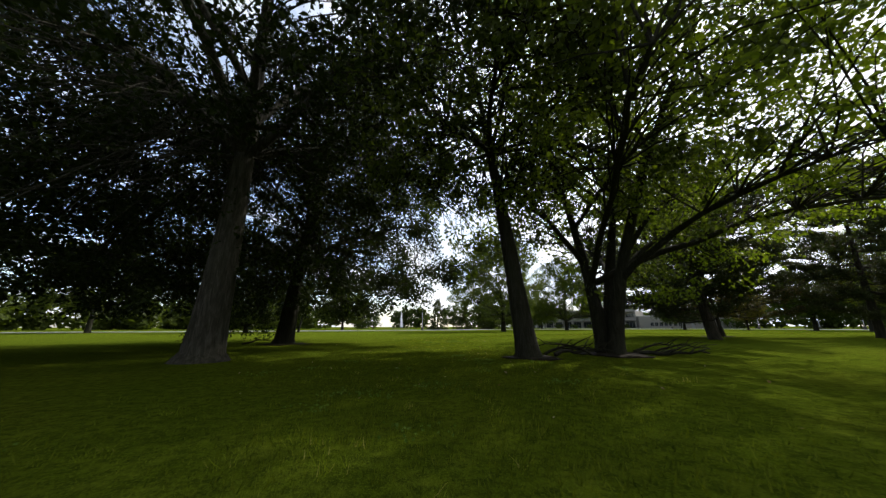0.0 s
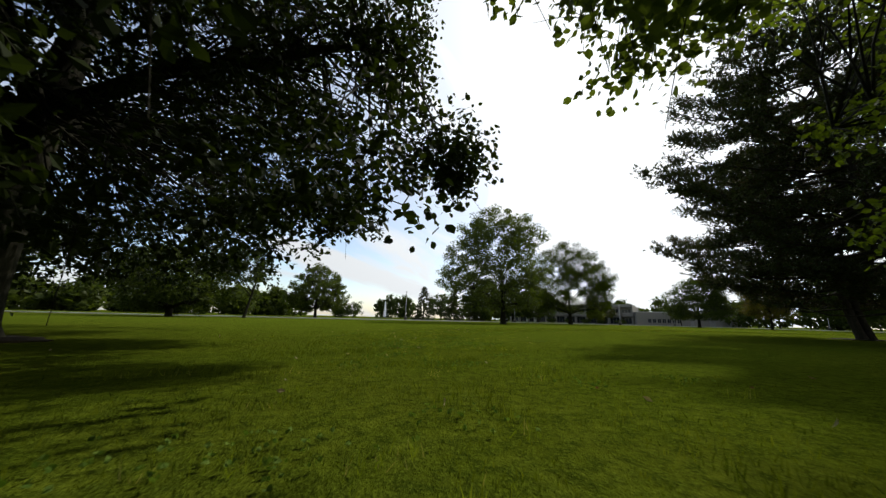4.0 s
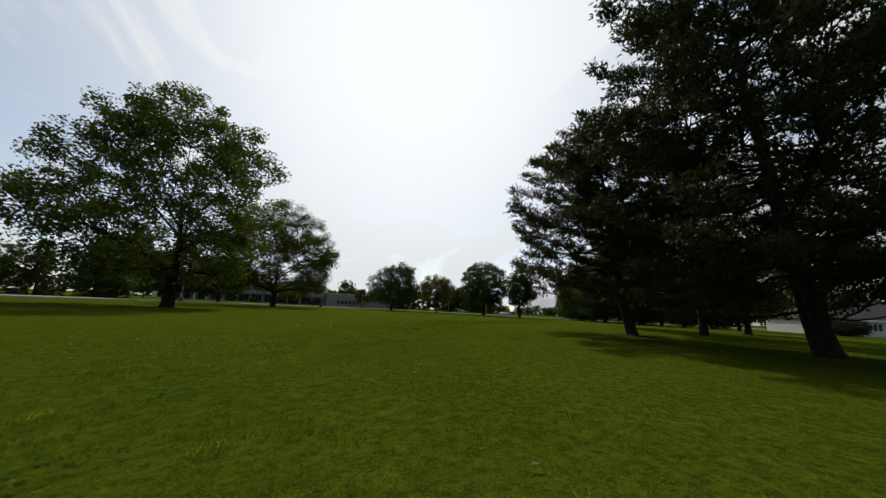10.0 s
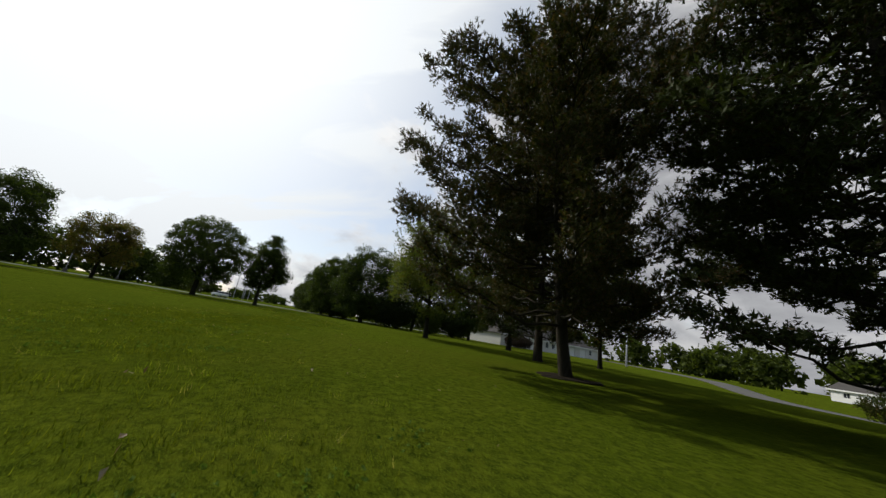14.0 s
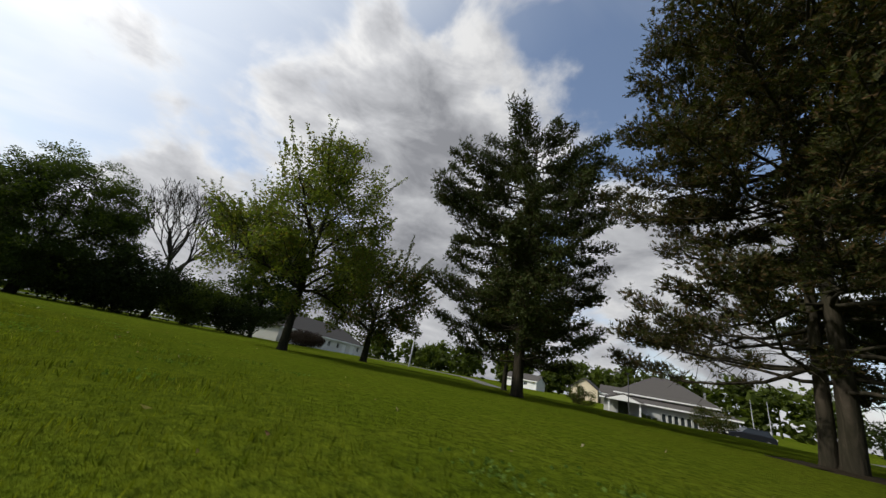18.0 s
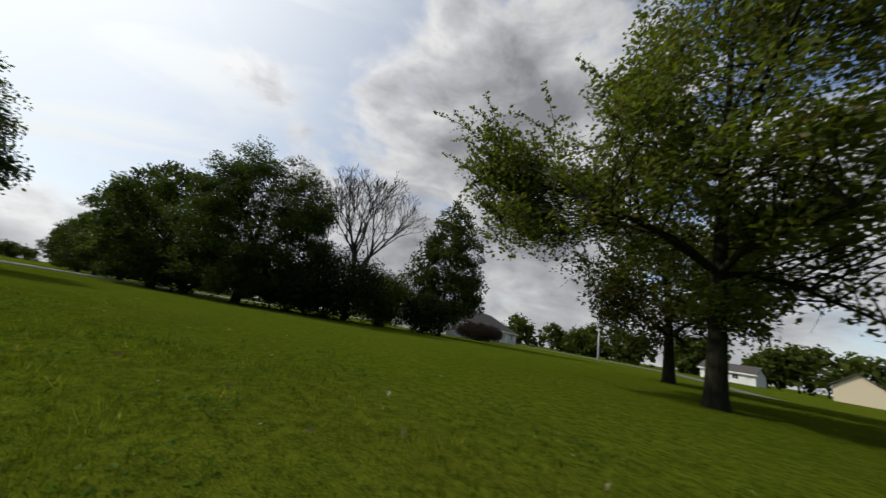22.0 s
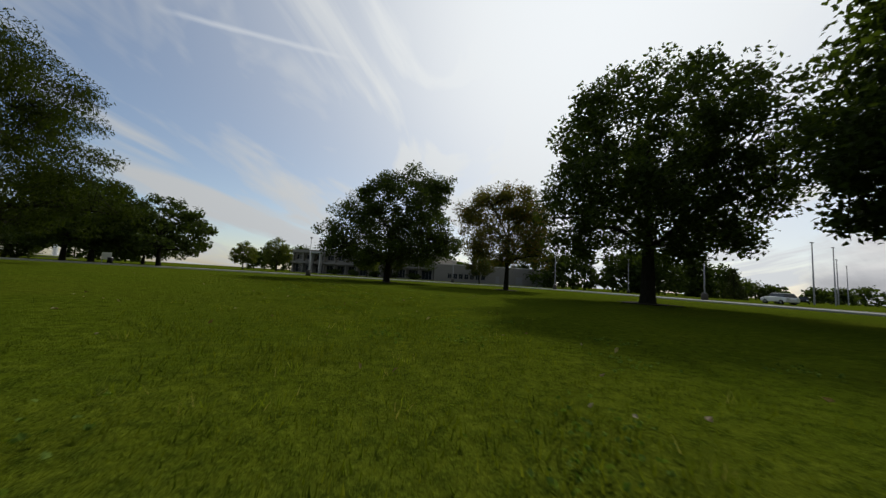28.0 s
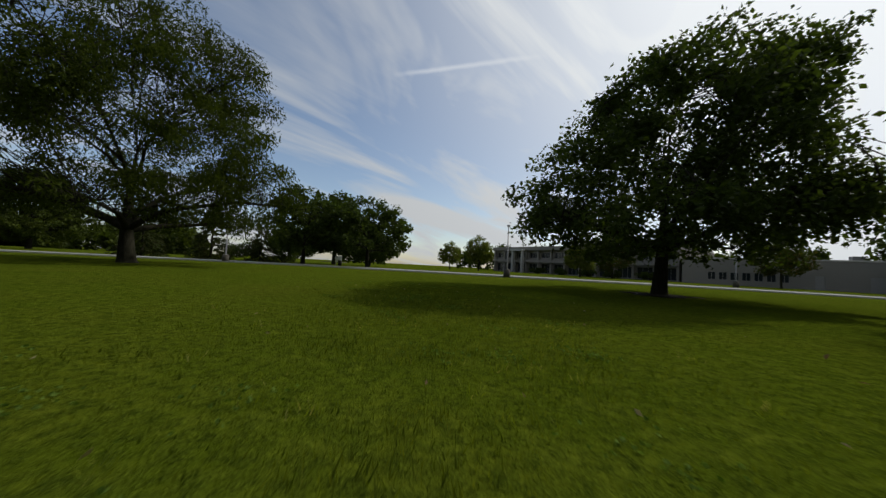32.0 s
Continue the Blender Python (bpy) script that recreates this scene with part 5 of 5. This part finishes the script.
def clubhouse():
    """A low hall: skirt roof over the walls, a white clerestory band, a tall hipped roof above it."""
    L, W = 15.2, 13.0
    root = empty("clubhouse", on_ground(34.2, -17.6), 180, "pale clubhouse with a two-tier grey roof and dark windows", "house")
    wins = [(7.2 + 0.7 * i, 7.78 + 0.7 * i, 0.15, 1.4) for i in range(6)]
    drs = [(1.9, 3.3, 0, 1.95)]
    wall_with_openings("wall", L, 2.3, wins + drs, M_SIDING, root, 0.25)
    for o in wins:
        window_part(root, o, Matrix(), 0, M_WHITE, 0.08)
    for o in drs:
        part("door", box(bmesh.new(), o[0], 0.1, 0, o[1], 0.16, o[3]), M_GLASS, root, "dark glazed entrance door")
    for dims in ((0, 0.25, -0.3, 0.25, W - 0.25, 2.3), (L - 0.25, 0.25, -0.3, L, W - 0.25, 2.3), (0, W - 0.25, -0.3, L, W, 2.3)):
        box_part("wall", dims, M_SIDING, root)

    def tier(name, inset0, z0, inset1, z1, thick, label):
        v = []
        for dz in (0.0, thick):
            for k, z in ((inset0, z0), (inset1, z1)):
                k1 = min(k, W / 2)
                v += [(k1, k, z + dz), (L - k1, k, z + dz), (L - k1, W - k, z + dz), (k1, W - k, z + dz)]
        f = []
        for s in range(4):
            t = (s + 1) % 4
            f += [(8 + s, 8 + t, 12 + t, 12 + s), (t, s, 4 + s, 4 + t), (s, t, 8 + t, 8 + s), (4 + t, 4 + s, 12 + s, 12 + t)]
        mesh_ob(name, v, f, M_ROOF, root, label)

    tier("skirt_roof", -0.6, 2.1, 1.7, 2.8, 0.14, "grey shingled lower roof")
    for dims in ((1.7, 1.7, 2.65, L - 1.7, 1.85, 3.3), (1.7, W - 1.85, 2.65, L - 1.7, W - 1.7, 3.3), (1.7, 1.85, 2.65, 1.85, W - 1.85, 3.3), (L - 1.85, 1.85, 2.65, L - 1.7, W - 1.85, 3.3)):
        box_part("clerestory", dims, M_WHITE, root, "white clerestory band")
    tier("upper_roof", 1.2, 3.15, 6.4, 6.35, 0.15, "tall grey shingled hip roof")
    box_part("fascia", (-0.6, -0.68, 2.02, L + 0.6, -0.604, 2.22), M_WHITE, root, "white eaves board")
    box_part("fascia", (1.2, 1.12, 3.07, L - 1.2, 1.196, 3.26), M_WHITE, root, "white eaves board")
    box_part("roof_vent", (12.4, 3.2, 3.9, 12.65, 3.45, 5.1), M_METAL, root, "small metal roof vent")


clubhouse()


def porch():
    root = empty("porch", on_ground(33.3, -17.2), 180, "white gabled entrance porch on posts", "porch")
    for x in (0.1, 3.9):
        for y in (-2.6,):
            box_part("post", (x - 0.1, y - 0.1, 0, x + 0.1, y + 0.1, 1.98), M_WHITE, root, "white porch post", 0.02)
    v = [(-0.4, -3.0, 1.98), (4.4, -3.0, 1.98), (2.0, -3.0, 2.88), (-0.4, -0.2, 1.98), (4.4, -0.2, 1.98), (2.0, -0.2, 2.88)]
    v += [(x, y, z + 0.14) for x, y, z in v]
    mesh_ob("roof", v, [(0, 1, 2), (6, 8, 7), (9, 10, 11), (6, 9, 11, 8), (7, 8, 11, 10), (0, 2, 5, 3), (1, 4, 5, 2), (0, 3, 9, 6), (1, 7, 10, 4)], M_ROOF, root, "grey porch roof")
    mesh_ob("pediment", [(-0.3, -3.05, 2.0), (4.3, -3.05, 2.0), (2.0, -3.05, 2.84), (-0.3, -3.004, 2.0), (4.3, -3.004, 2.0), (2.0, -3.004, 2.84)],
            [(0, 1, 2), (3, 5, 4), (0, 3, 4, 1), (1, 4, 5, 2), (2, 5, 3, 0)], M_WHITE, root, "white pediment")


porch()
gable_house("beige_house", (39.2, -51.0, 0), -90, 9, 6.0, 2.8, 5.0, M_BEIGE, "beige gabled house with a grey roof", [(3, 1.3, 1, 1.3)], [(6, 1.1, 2.1)])
gable_house("beige_wing", (38.7, -52.8, 0), 180, 7, 5, 2.5, 4.3, M_BEIGE, "low beige wing beside the gabled house", [(1, 1.3, 1, 1.2), (3.6, 1.3, 1, 1.2)])
gable_house("white_shed", (66, -60, 0), 172, 10, 6, 2.4, 4.0, M_WHITE, "small white house with a dark roof", [(2, 1.1, 0.9, 1.0), (6, 1.1, 0.9, 1.0)], [(8.5, 1.0, 2.0)])
bush(on_ground(36.6, -13.5), 2.2, 1.5, 3.0, 101, M_LEAF_OLIVE, "olive shrub by the clubhouse porch", 45, 60, 0.2)
bush(on_ground(21.9, -13.6), 2.2, 1.6, 3.1, 102, M_LEAF_OLIVE, "olive shrub before the clubhouse windows", 70, 70, 0.16)
bush(on_ground(28.5, -16.4), 1.8, 0.8, 0.8, 103, M_LEAF_MID, "low shrub below the clubhouse windows", 24, 50, 0.16)


# ---- street furniture ----
def lamp_post(x, y, H, label="grey steel lamp post on a round concrete footing", arm=0.0):
    root = empty("street_lamp", on_ground(x, y), arm, label, "lamp post", "street lamps")
    bm = bmesh.new()
    bmesh.ops.create_cone(bm, cap_ends=True, segments=20, radius1=0.36, radius2=0.32, depth=0.9, matrix=Matrix.Translation((0, 0, 0.4)))
    bmesh.ops.bevel(bm, geom=[e for e in bm.edges if abs(e.verts[0].co.z - e.verts[1].co.z) < 1e-4], offset=0.04, segments=2, affect="EDGES")
    part("footing", bm, M_FOOTING, root, "dark round concrete footing", True)
    bm = bmesh.new()
    box(bm, -0.17, -0.17, 0.85, 0.17, 0.17, 0.9, 0.01)
    part("base_plate", bm, M_METAL, root)
    tb = Tubes()
    tb.add([(0, 0, 0.88), (0, 0, 1.2), (0, 0, H)], [0.085, 0.075, 0.05], 12)
    tb.ob("pole", M_METAL, root)
    bm = bmesh.new()
    box(bm, -0.16, -0.28, H, 0.16, 0.28, H + 0.16, 0.03)
    part("lamp_head", bm, M_METAL, root, "dark flat lamp head")
    return root


for x, y, h in ((-5.2, 82.5, 6.0), (22.1, 95.5, 5.6), (53.3, 101.2, 5.4), (83.0, 119.4, 4.6), (94.1, 98.2, 8.0), (124.0, 108.5, 8.0), (97.2, 76, 6.5), (8, -11.0, 6.2), (-8, -22.0, 6.2)):
    lamp_post(x, y, h)


def slim_lamp(x, y, H):
    root = empty("street_lamp", on_ground(x, y), 20, "slim dark lamp post with a small flat head", "lamp post", "street lamps")
    tb = Tubes()
    tb.add([(0, 0, -0.1), (0, 0, 0.3), (0, 0, H)], [0.075, 0.055, 0.045], 10)
    tb.ob("pole", M_DARK_METAL, root)
    box_part("lamp_head", (-0.22, -0.12, H - 0.02, 0.22, 0.12, H + 0.1), M_DARK_METAL, root, "small flat lamp head", 0.02)


slim_lamp(30.0, -0.4, 4.2)


def mast(x, y, H, label, flag=False):
    root = empty("utility_pole", on_ground(x, y), 0, label, "pole", "poles")
    tb = Tubes()
    tb.add([(0, 0, -0.2), (0, 0, H)], [0.06, 0.035] if flag else [0.17, 0.1], 8)
    tb.ob("pole", M_METAL, root)
    if flag:
        bm = bmesh.new()
        bmesh.ops.create_uvsphere(bm, u_segments=10, v_segments=6, radius=0.07, matrix=Matrix.Translation((0, 0, H + 0.05)))
        part("finial", bm, M_METAL, root, "", True)
    else:
        box_part("lamp_head", (-0.5, -0.15, H, 0.5, 0.15, H + 0.2), M_METAL, root, "", 0.04)


for x, y, h in ((152, 88, 13), (172, 92, 14), (205, 103, 14), (232, 110, 14)):
    mast(x, y, h, "tall grey light mast along the distant road")
mast(67.1, -11.5, 7.7, "dark light mast with a crossed lamp head")
mast(17.3, -18.6, 4.9, "slim pale flagpole by the clubhouse", flag=True)
mast(16.0, -17.2, 4.9, "slim pale flagpole by the clubhouse", flag=True)


M_CAR_DARK = mat_plain("car_paint_dark", (0.02, 0.022, 0.028), 0.25, 0.3, 0.05)
M_CAR_WHITE = mat_plain("car_paint_white", (0.7, 0.7, 0.7), 0.3, 0.0, 0.05)
M_RUBBER = mat_plain("rubber", (0.02, 0.02, 0.02), 0.9)
M_LAMP = mat_plain("lamp_glass", (0.6, 0.6, 0.58), 0.15)


def car(loc, rz, paint, label):
    """A parked estate car: lower body, glazed cabin, wheels, lamps."""
    root = empty("car", loc, rz, label, "car", "parked cars")
    prof = [(-2.2, 0.35), (-2.25, 0.75), (-2.1, 1.0), (-1.0, 1.08), (0.9, 1.1), (2.0, 0.92), (2.25, 0.7), (2.2, 0.35)]
    k = len(prof)
    v = [(x, -0.86, z) for x, z in prof] + [(x, 0.86, z) for x, z in prof]
    f = [tuple(range(k - 1, -1, -1)), tuple(range(k, 2 * k))] + [(i, (i + 1) % k, k + (i + 1) % k, k + i) for i in range(k)]
    body = mesh_ob("body", v, f, paint, root)
    md = body.modifiers.new("round", "BEVEL")
    md.width, md.segments = 0.07, 2
    v = [(-2.0, -0.8, 1.02), (1.0, -0.8, 1.02), (1.0, 0.8, 1.02), (-2.0, 0.8, 1.02), (-1.6, -0.64, 1.55), (0.3, -0.64, 1.58), (0.3, 0.64, 1.58), (-1.6, 0.64, 1.55)]
    mesh_ob("windows", v, [(0, 1, 5, 4), (1, 2, 6, 5), (2, 3, 7, 6), (3, 0, 4, 7), (0, 3, 2, 1)], M_GLASS, root, "dark tinted glazing")
    box_part("roof", (-1.62, -0.66, 1.55, 0.32, 0.66, 1.62), paint, root, "", 0.03)
    for x in (-1.4, 1.4):
        for y in (-0.8, 0.8):
            bm = bmesh.new()
            bmesh.ops.create_cone(bm, cap_ends=True, segments=18, radius1=0.34, radius2=0.34, depth=0.22, matrix=pose(x, y, 0.34, 90))
            w = part("wheel", bm, M_RUBBER, root, "black tyre")
            bm = bmesh.new()
            bmesh.ops.create_cone(bm, cap_ends=True, segments=12, radius1=0.2, radius2=0.2, depth=0.24, matrix=pose(x, y, 0.34, 90))
            part("rim", bm, M_METAL, w, "grey alloy rim")
    for y in (-0.6, 0.6):
        box_part("headlight", (2.14, y - 0.18, 0.66, 2.27, y + 0.18, 0.8), M_LAMP, root)
        box_part("tail_light", (-2.28, y - 0.15, 0.75, -2.2, y + 0.15, 0.95), M_LAMP, root)


car(on_ground(18.8, -13.3), 15, M_CAR_DARK, "dark parked estate car beside the clubhouse")
car((119, 79, 0), 60, M_CAR_WHITE, "white car parked beyond the lawn road")
car((123, 81, 0), 60, M_CAR_WHITE, "white car parked beyond the lawn road")
car((158, 92, 0), 20, M_CAR_DARK, "dark car parked on the distant road")


def sign_board(x, y, rz):
    root = empty("sign", (x, y, 0), rz, "small white notice board on two posts", "sign")
    for px in (-0.42, 0.42):
        box_part("post", (px - 0.04, -0.04, -0.1, px + 0.04, 0.04, 1.7), M_METAL, root, "grey post", 0.008)
    box_part("panel", (-0.55, -0.075, 0.55, 0.55, -0.044, 1.65), M_WHITE, root, "plain white panel", 0.01)


def bin_(x, y):
    root = empty("litter_bin", (x, y, 0), 0, "dark round litter bin on the grass", "bin")
    bm = bmesh.new()
    bmesh.ops.create_cone(bm, cap_ends=True, segments=20, radius1=0.3, radius2=0.34, depth=0.85, matrix=Matrix.Translation((0, 0, 0.41)))
    part("drum", bm, M_RUBBER, root, "", True)
    bm = bmesh.new()
    bmesh.ops.create_cone(bm, cap_ends=True, segments=20, radius1=0.36, radius2=0.2, depth=0.14, matrix=Matrix.Translation((0, 0, 0.905)))
    part("lid", bm, M_METAL, root, "domed grey lid", True)


sign_board(23.4, 116.0, 35)
bin_(24.6, 114.6)


# ---- fountain ----
def fountain(x, y, H):
    rng = np.random.default_rng(7)
    root = empty("fountain", (x, y, 0), 0, "white fountain jet rising from a low round basin", "fountain")
    m, nt, p, out = material("spray")
    p.inputs["Base Color"].default_value = (0.85, 0.88, 0.9, 1)
    p.inputs["Roughness"].default_value = 0.4
    bm = bmesh.new()
    bmesh.ops.create_cone(bm, cap_ends=True, segments=40, radius1=5.2, radius2=5.0, depth=0.3, matrix=Matrix.Translation((0, 0, 0.1)))
    part("basin", bm, M_FOOTING, root, "dark stone basin")
    n = 5200
    s = rng.random(n) ** 0.8
    r = (0.16 + 0.9 * (1 - s) ** 1.2) * np.abs(rng.normal(0, 0.6, n))
    a = rng.uniform(0, 6.28, n)
    c = np.stack([r * np.cos(a), r * np.sin(a), 0.5 + (H - 0.5) * s], 1)
    L = rng.uniform(0.15, 0.5, n)[:, None]
    t = np.c_[np.cos(a + 1.57), np.sin(a + 1.57), np.zeros(n)] * 0.05
    v = np.stack([c - t, c + t, c + np.c_[np.zeros(n), np.zeros(n), L[:, 0]]], 1).reshape(-1, 3)
    tagged(mesh_ob("jet", v, np.arange(n * 3).reshape(-1, 3), m, root, "white water spray"), kind="stuff")


fountain(-23.6, 185.5, 8.4)


# ---- fallen wood under the first trees ----
def fallen_branch(loc, rz, L, seed, r=0.05):
    rng = np.random.default_rng(seed)
    root = empty("fallen_branch", loc, rz, "fallen dark branch lying in the grass", "branch", "fallen branches")
    tb = Tubes()
    p = bent(rng, (0, 0, r * 0.8), (L, 0, r + 0.12), 8, 0.06, 0.25)
    tb.add(p, np.linspace(r, r * 0.3, 8), 7)
    tb.ob("stem", M_BARK, root)
    for k in range(5):
        q = p[2 + k]
        tb = Tubes()
        tb.add(bent(rng, q, q + np.array((rng.uniform(0.2, 0.6), rng.uniform(-0.5, 0.5), rng.uniform(0.0, 0.35))), 4, 0.05, 0.15), np.linspace(r * 0.4, 0.006, 4), 5)
        tb.ob("side_branch", M_BARK, root)


for i, (x, y, rz, L, r) in enumerate(((3.4, 10.2, 20, 1.9, 0.06), (3.2, 10.6, 5, 1.7, 0.05), (4.6, 10.4, 165, 1.5, 0.045), (3.6, 10.9, -15, 1.6, 0.04), (6.3, 10.8, -25, 1.8, 0.07), (6.6, 11.6, 10, 1.5, 0.05), (7.2, 11.0, 30, 1.6, 0.04), (7.4, 11.7, -8, 1.7, 0.035), (-10.4, 17.2, 40, 1.3, 0.05))):
    fallen_branch((x, y, 0.0), rz, L, 200 + i, r)


# ---- grass, clover and litter near the flight line ----
LAWN_WAY = smooth_way([(-0.2, 0), (-0.5, 6), (-0.2, 12), (-0.3, 18), (-0.2, 24), (3, 29.5), (8, 33.5), (17, 38.5), (26, 41.5), (35, 40.5), (41, 41), (47, 42), (52, 44.5), (55.2, 50), (56.5, 58), (56, 65), (54, 72), (51, 80)], 20)


def strew(rng, n, width):
    d = np.r_[0, np.cumsum(np.linalg.norm(np.diff(LAWN_WAY, axis=0), axis=1))]
    s = rng.uniform(0, d[-1], n)
    x, y = np.interp(s, d, LAWN_WAY[:, 0]), np.interp(s, d, LAWN_WAY[:, 1])
    return np.stack([x + rng.normal(0, width, n), y + rng.normal(0, width, n), np.zeros(n)], 1)


def mat_blade(name, low, mid, high):
    """Grass blades: tone shifts from tuft to tuft and from blade to blade."""
    m, nt, p, out = material(name)
    v = obj_coord(nt)
    r = nt.nodes.new("ShaderNodeNewGeometry").outputs["Random Per Island"]
    n = noise_tex(nt, v, 2.6, 4, 0.65)
    k = math_node(nt, "ADD", math_node(nt, "MULTIPLY", n, 0.75), math_node(nt, "MULTIPLY", r, 0.3))
    c = ramp(nt, k, [(0.36, low), (0.52, mid), (0.72, high)])
    nt.links.new(c, p.inputs["Base Color"])
    p.inputs["Roughness"].default_value = 0.7
    p.inputs["Specular IOR Level"].default_value = 0.05
    tr = nt.nodes.new("ShaderNodeBsdfTranslucent")
    nt.links.new(mix_rgb(nt, 1.0, c, (1.4, 1.4, 0.7), "MULTIPLY"), tr.inputs[0])
    mx = nt.nodes.new("ShaderNodeMixShader")
    mx.inputs[0].default_value = 0.5
    nt.links.new(p.outputs[0], mx.inputs[1])
    nt.links.new(tr.outputs[0], mx.inputs[2])
    nt.links.new(mx.outputs[0], out.inputs[0])
    return m


def blades(rng, c, h, w, lean):
    n = len(c)
    a = rng.uniform(0, 6.28, n)
    t = np.stack([np.cos(a) * w, np.sin(a) * w, np.zeros(n)], 1)
    c = c.copy()
    c[:, 2] = -0.025
    tip = c + np.c_[rng.normal(0, lean, (n, 2)) * h[:, None] + (0.1, 0.05) * h[:, None], h + 0.03]
    return np.stack([c - t, c + t, tip], 1).reshape(-1, 3), np.arange(n * 3).reshape(-1, 3)


def grass():
    rng = np.random.default_rng(77)
    m = mat_blade("grass_blade", (0.028, 0.044, 0.003), (0.066, 0.085, 0.005), (0.115, 0.135, 0.015))
    n = 300000
    c = strew(rng, n, 1.6)
    patch = np.array([0.6 + 1.3 * max(-0.25, noise.noise((x * 1.1, y * 1.1, 0)) + 0.7 * noise.noise((x * 3.7, y * 3.7, 2))) for x, y, _ in c])
    v, f = blades(rng, c, rng.uniform(0.018, 0.062, n) * patch, rng.uniform(0.0035, 0.008, n), 0.5)
    tagged(mesh_ob("grass", v, f, m), "short mown grass blades over the lawn", "grass", "", "stuff")
    k = 800
    tc = np.repeat(strew(rng, k, 1.6), 26, 0) + rng.normal(0, 1, (k * 26, 3)) * (0.06, 0.06, 0)
    weeds = np.c_[rng.uniform(-1.2, 1.6, 90), rng.uniform(17.9, 20.6, 90), np.zeros(90)]
    tc = np.concatenate([tc, np.repeat(weeds, 26, 0) + rng.normal(0, 1, (90 * 26, 3)) * (0.06, 0.06, 0)])
    mt = mat_leaf("tall_blade", (0.08, 0.11, 0.008), (0.17, 0.2, 0.02), 0.5, 0.7, (0.28, 0.24, 0.1), 0.05)
    v, f = blades(rng, tc, rng.uniform(0.035, 0.085, len(tc)), rng.uniform(0.002, 0.0045, len(tc)), 0.6)
    tagged(mesh_ob("grass_tufts", v, f, mt), "taller loose grass tufts left by the mower", "grass", "", "stuff")
    # clover: rosettes of three round leaves in patches
    m2 = mat_leaf("clover", (0.05, 0.09, 0.012), (0.13, 0.19, 0.04), 0.3, 0.8, None, 0.01)
    pc = np.concatenate([strew(rng, 306, 1.9), weeds[:24]])
    cc = np.repeat(pc, 26, 0) + rng.normal(0, 1, (330 * 26, 3)) * (0.17, 0.17, 0) + (0, 0, 0.04)
    v, f = leaf_cards(rng, cc, np.full(len(cc), 0.018), 3, 0.026, -0.6, 0.3, 0.9)
    tagged(mesh_ob("clover", v, f, m2), "patches of small clover leaves in the lawn", "clover", "", "stuff")
    # dry leaves and feathers
    m3 = mat_leaf("dry_leaf", (0.12, 0.07, 0.035), (0.32, 0.28, 0.2), 0.2, 0.7)
    lc = strew(rng, 520, 2.6) + (0, 0, 0.045)
    v, f = leaf_cards(rng, lc, np.full(len(lc), 0.02), 1, 0.06, 0.0, 0.2, 0.5)
    tagged(mesh_ob("leaf_litter", v, f, m3), "pale dry leaves and feathers strewn on the lawn", "leaves", "", "stuff")


grass()
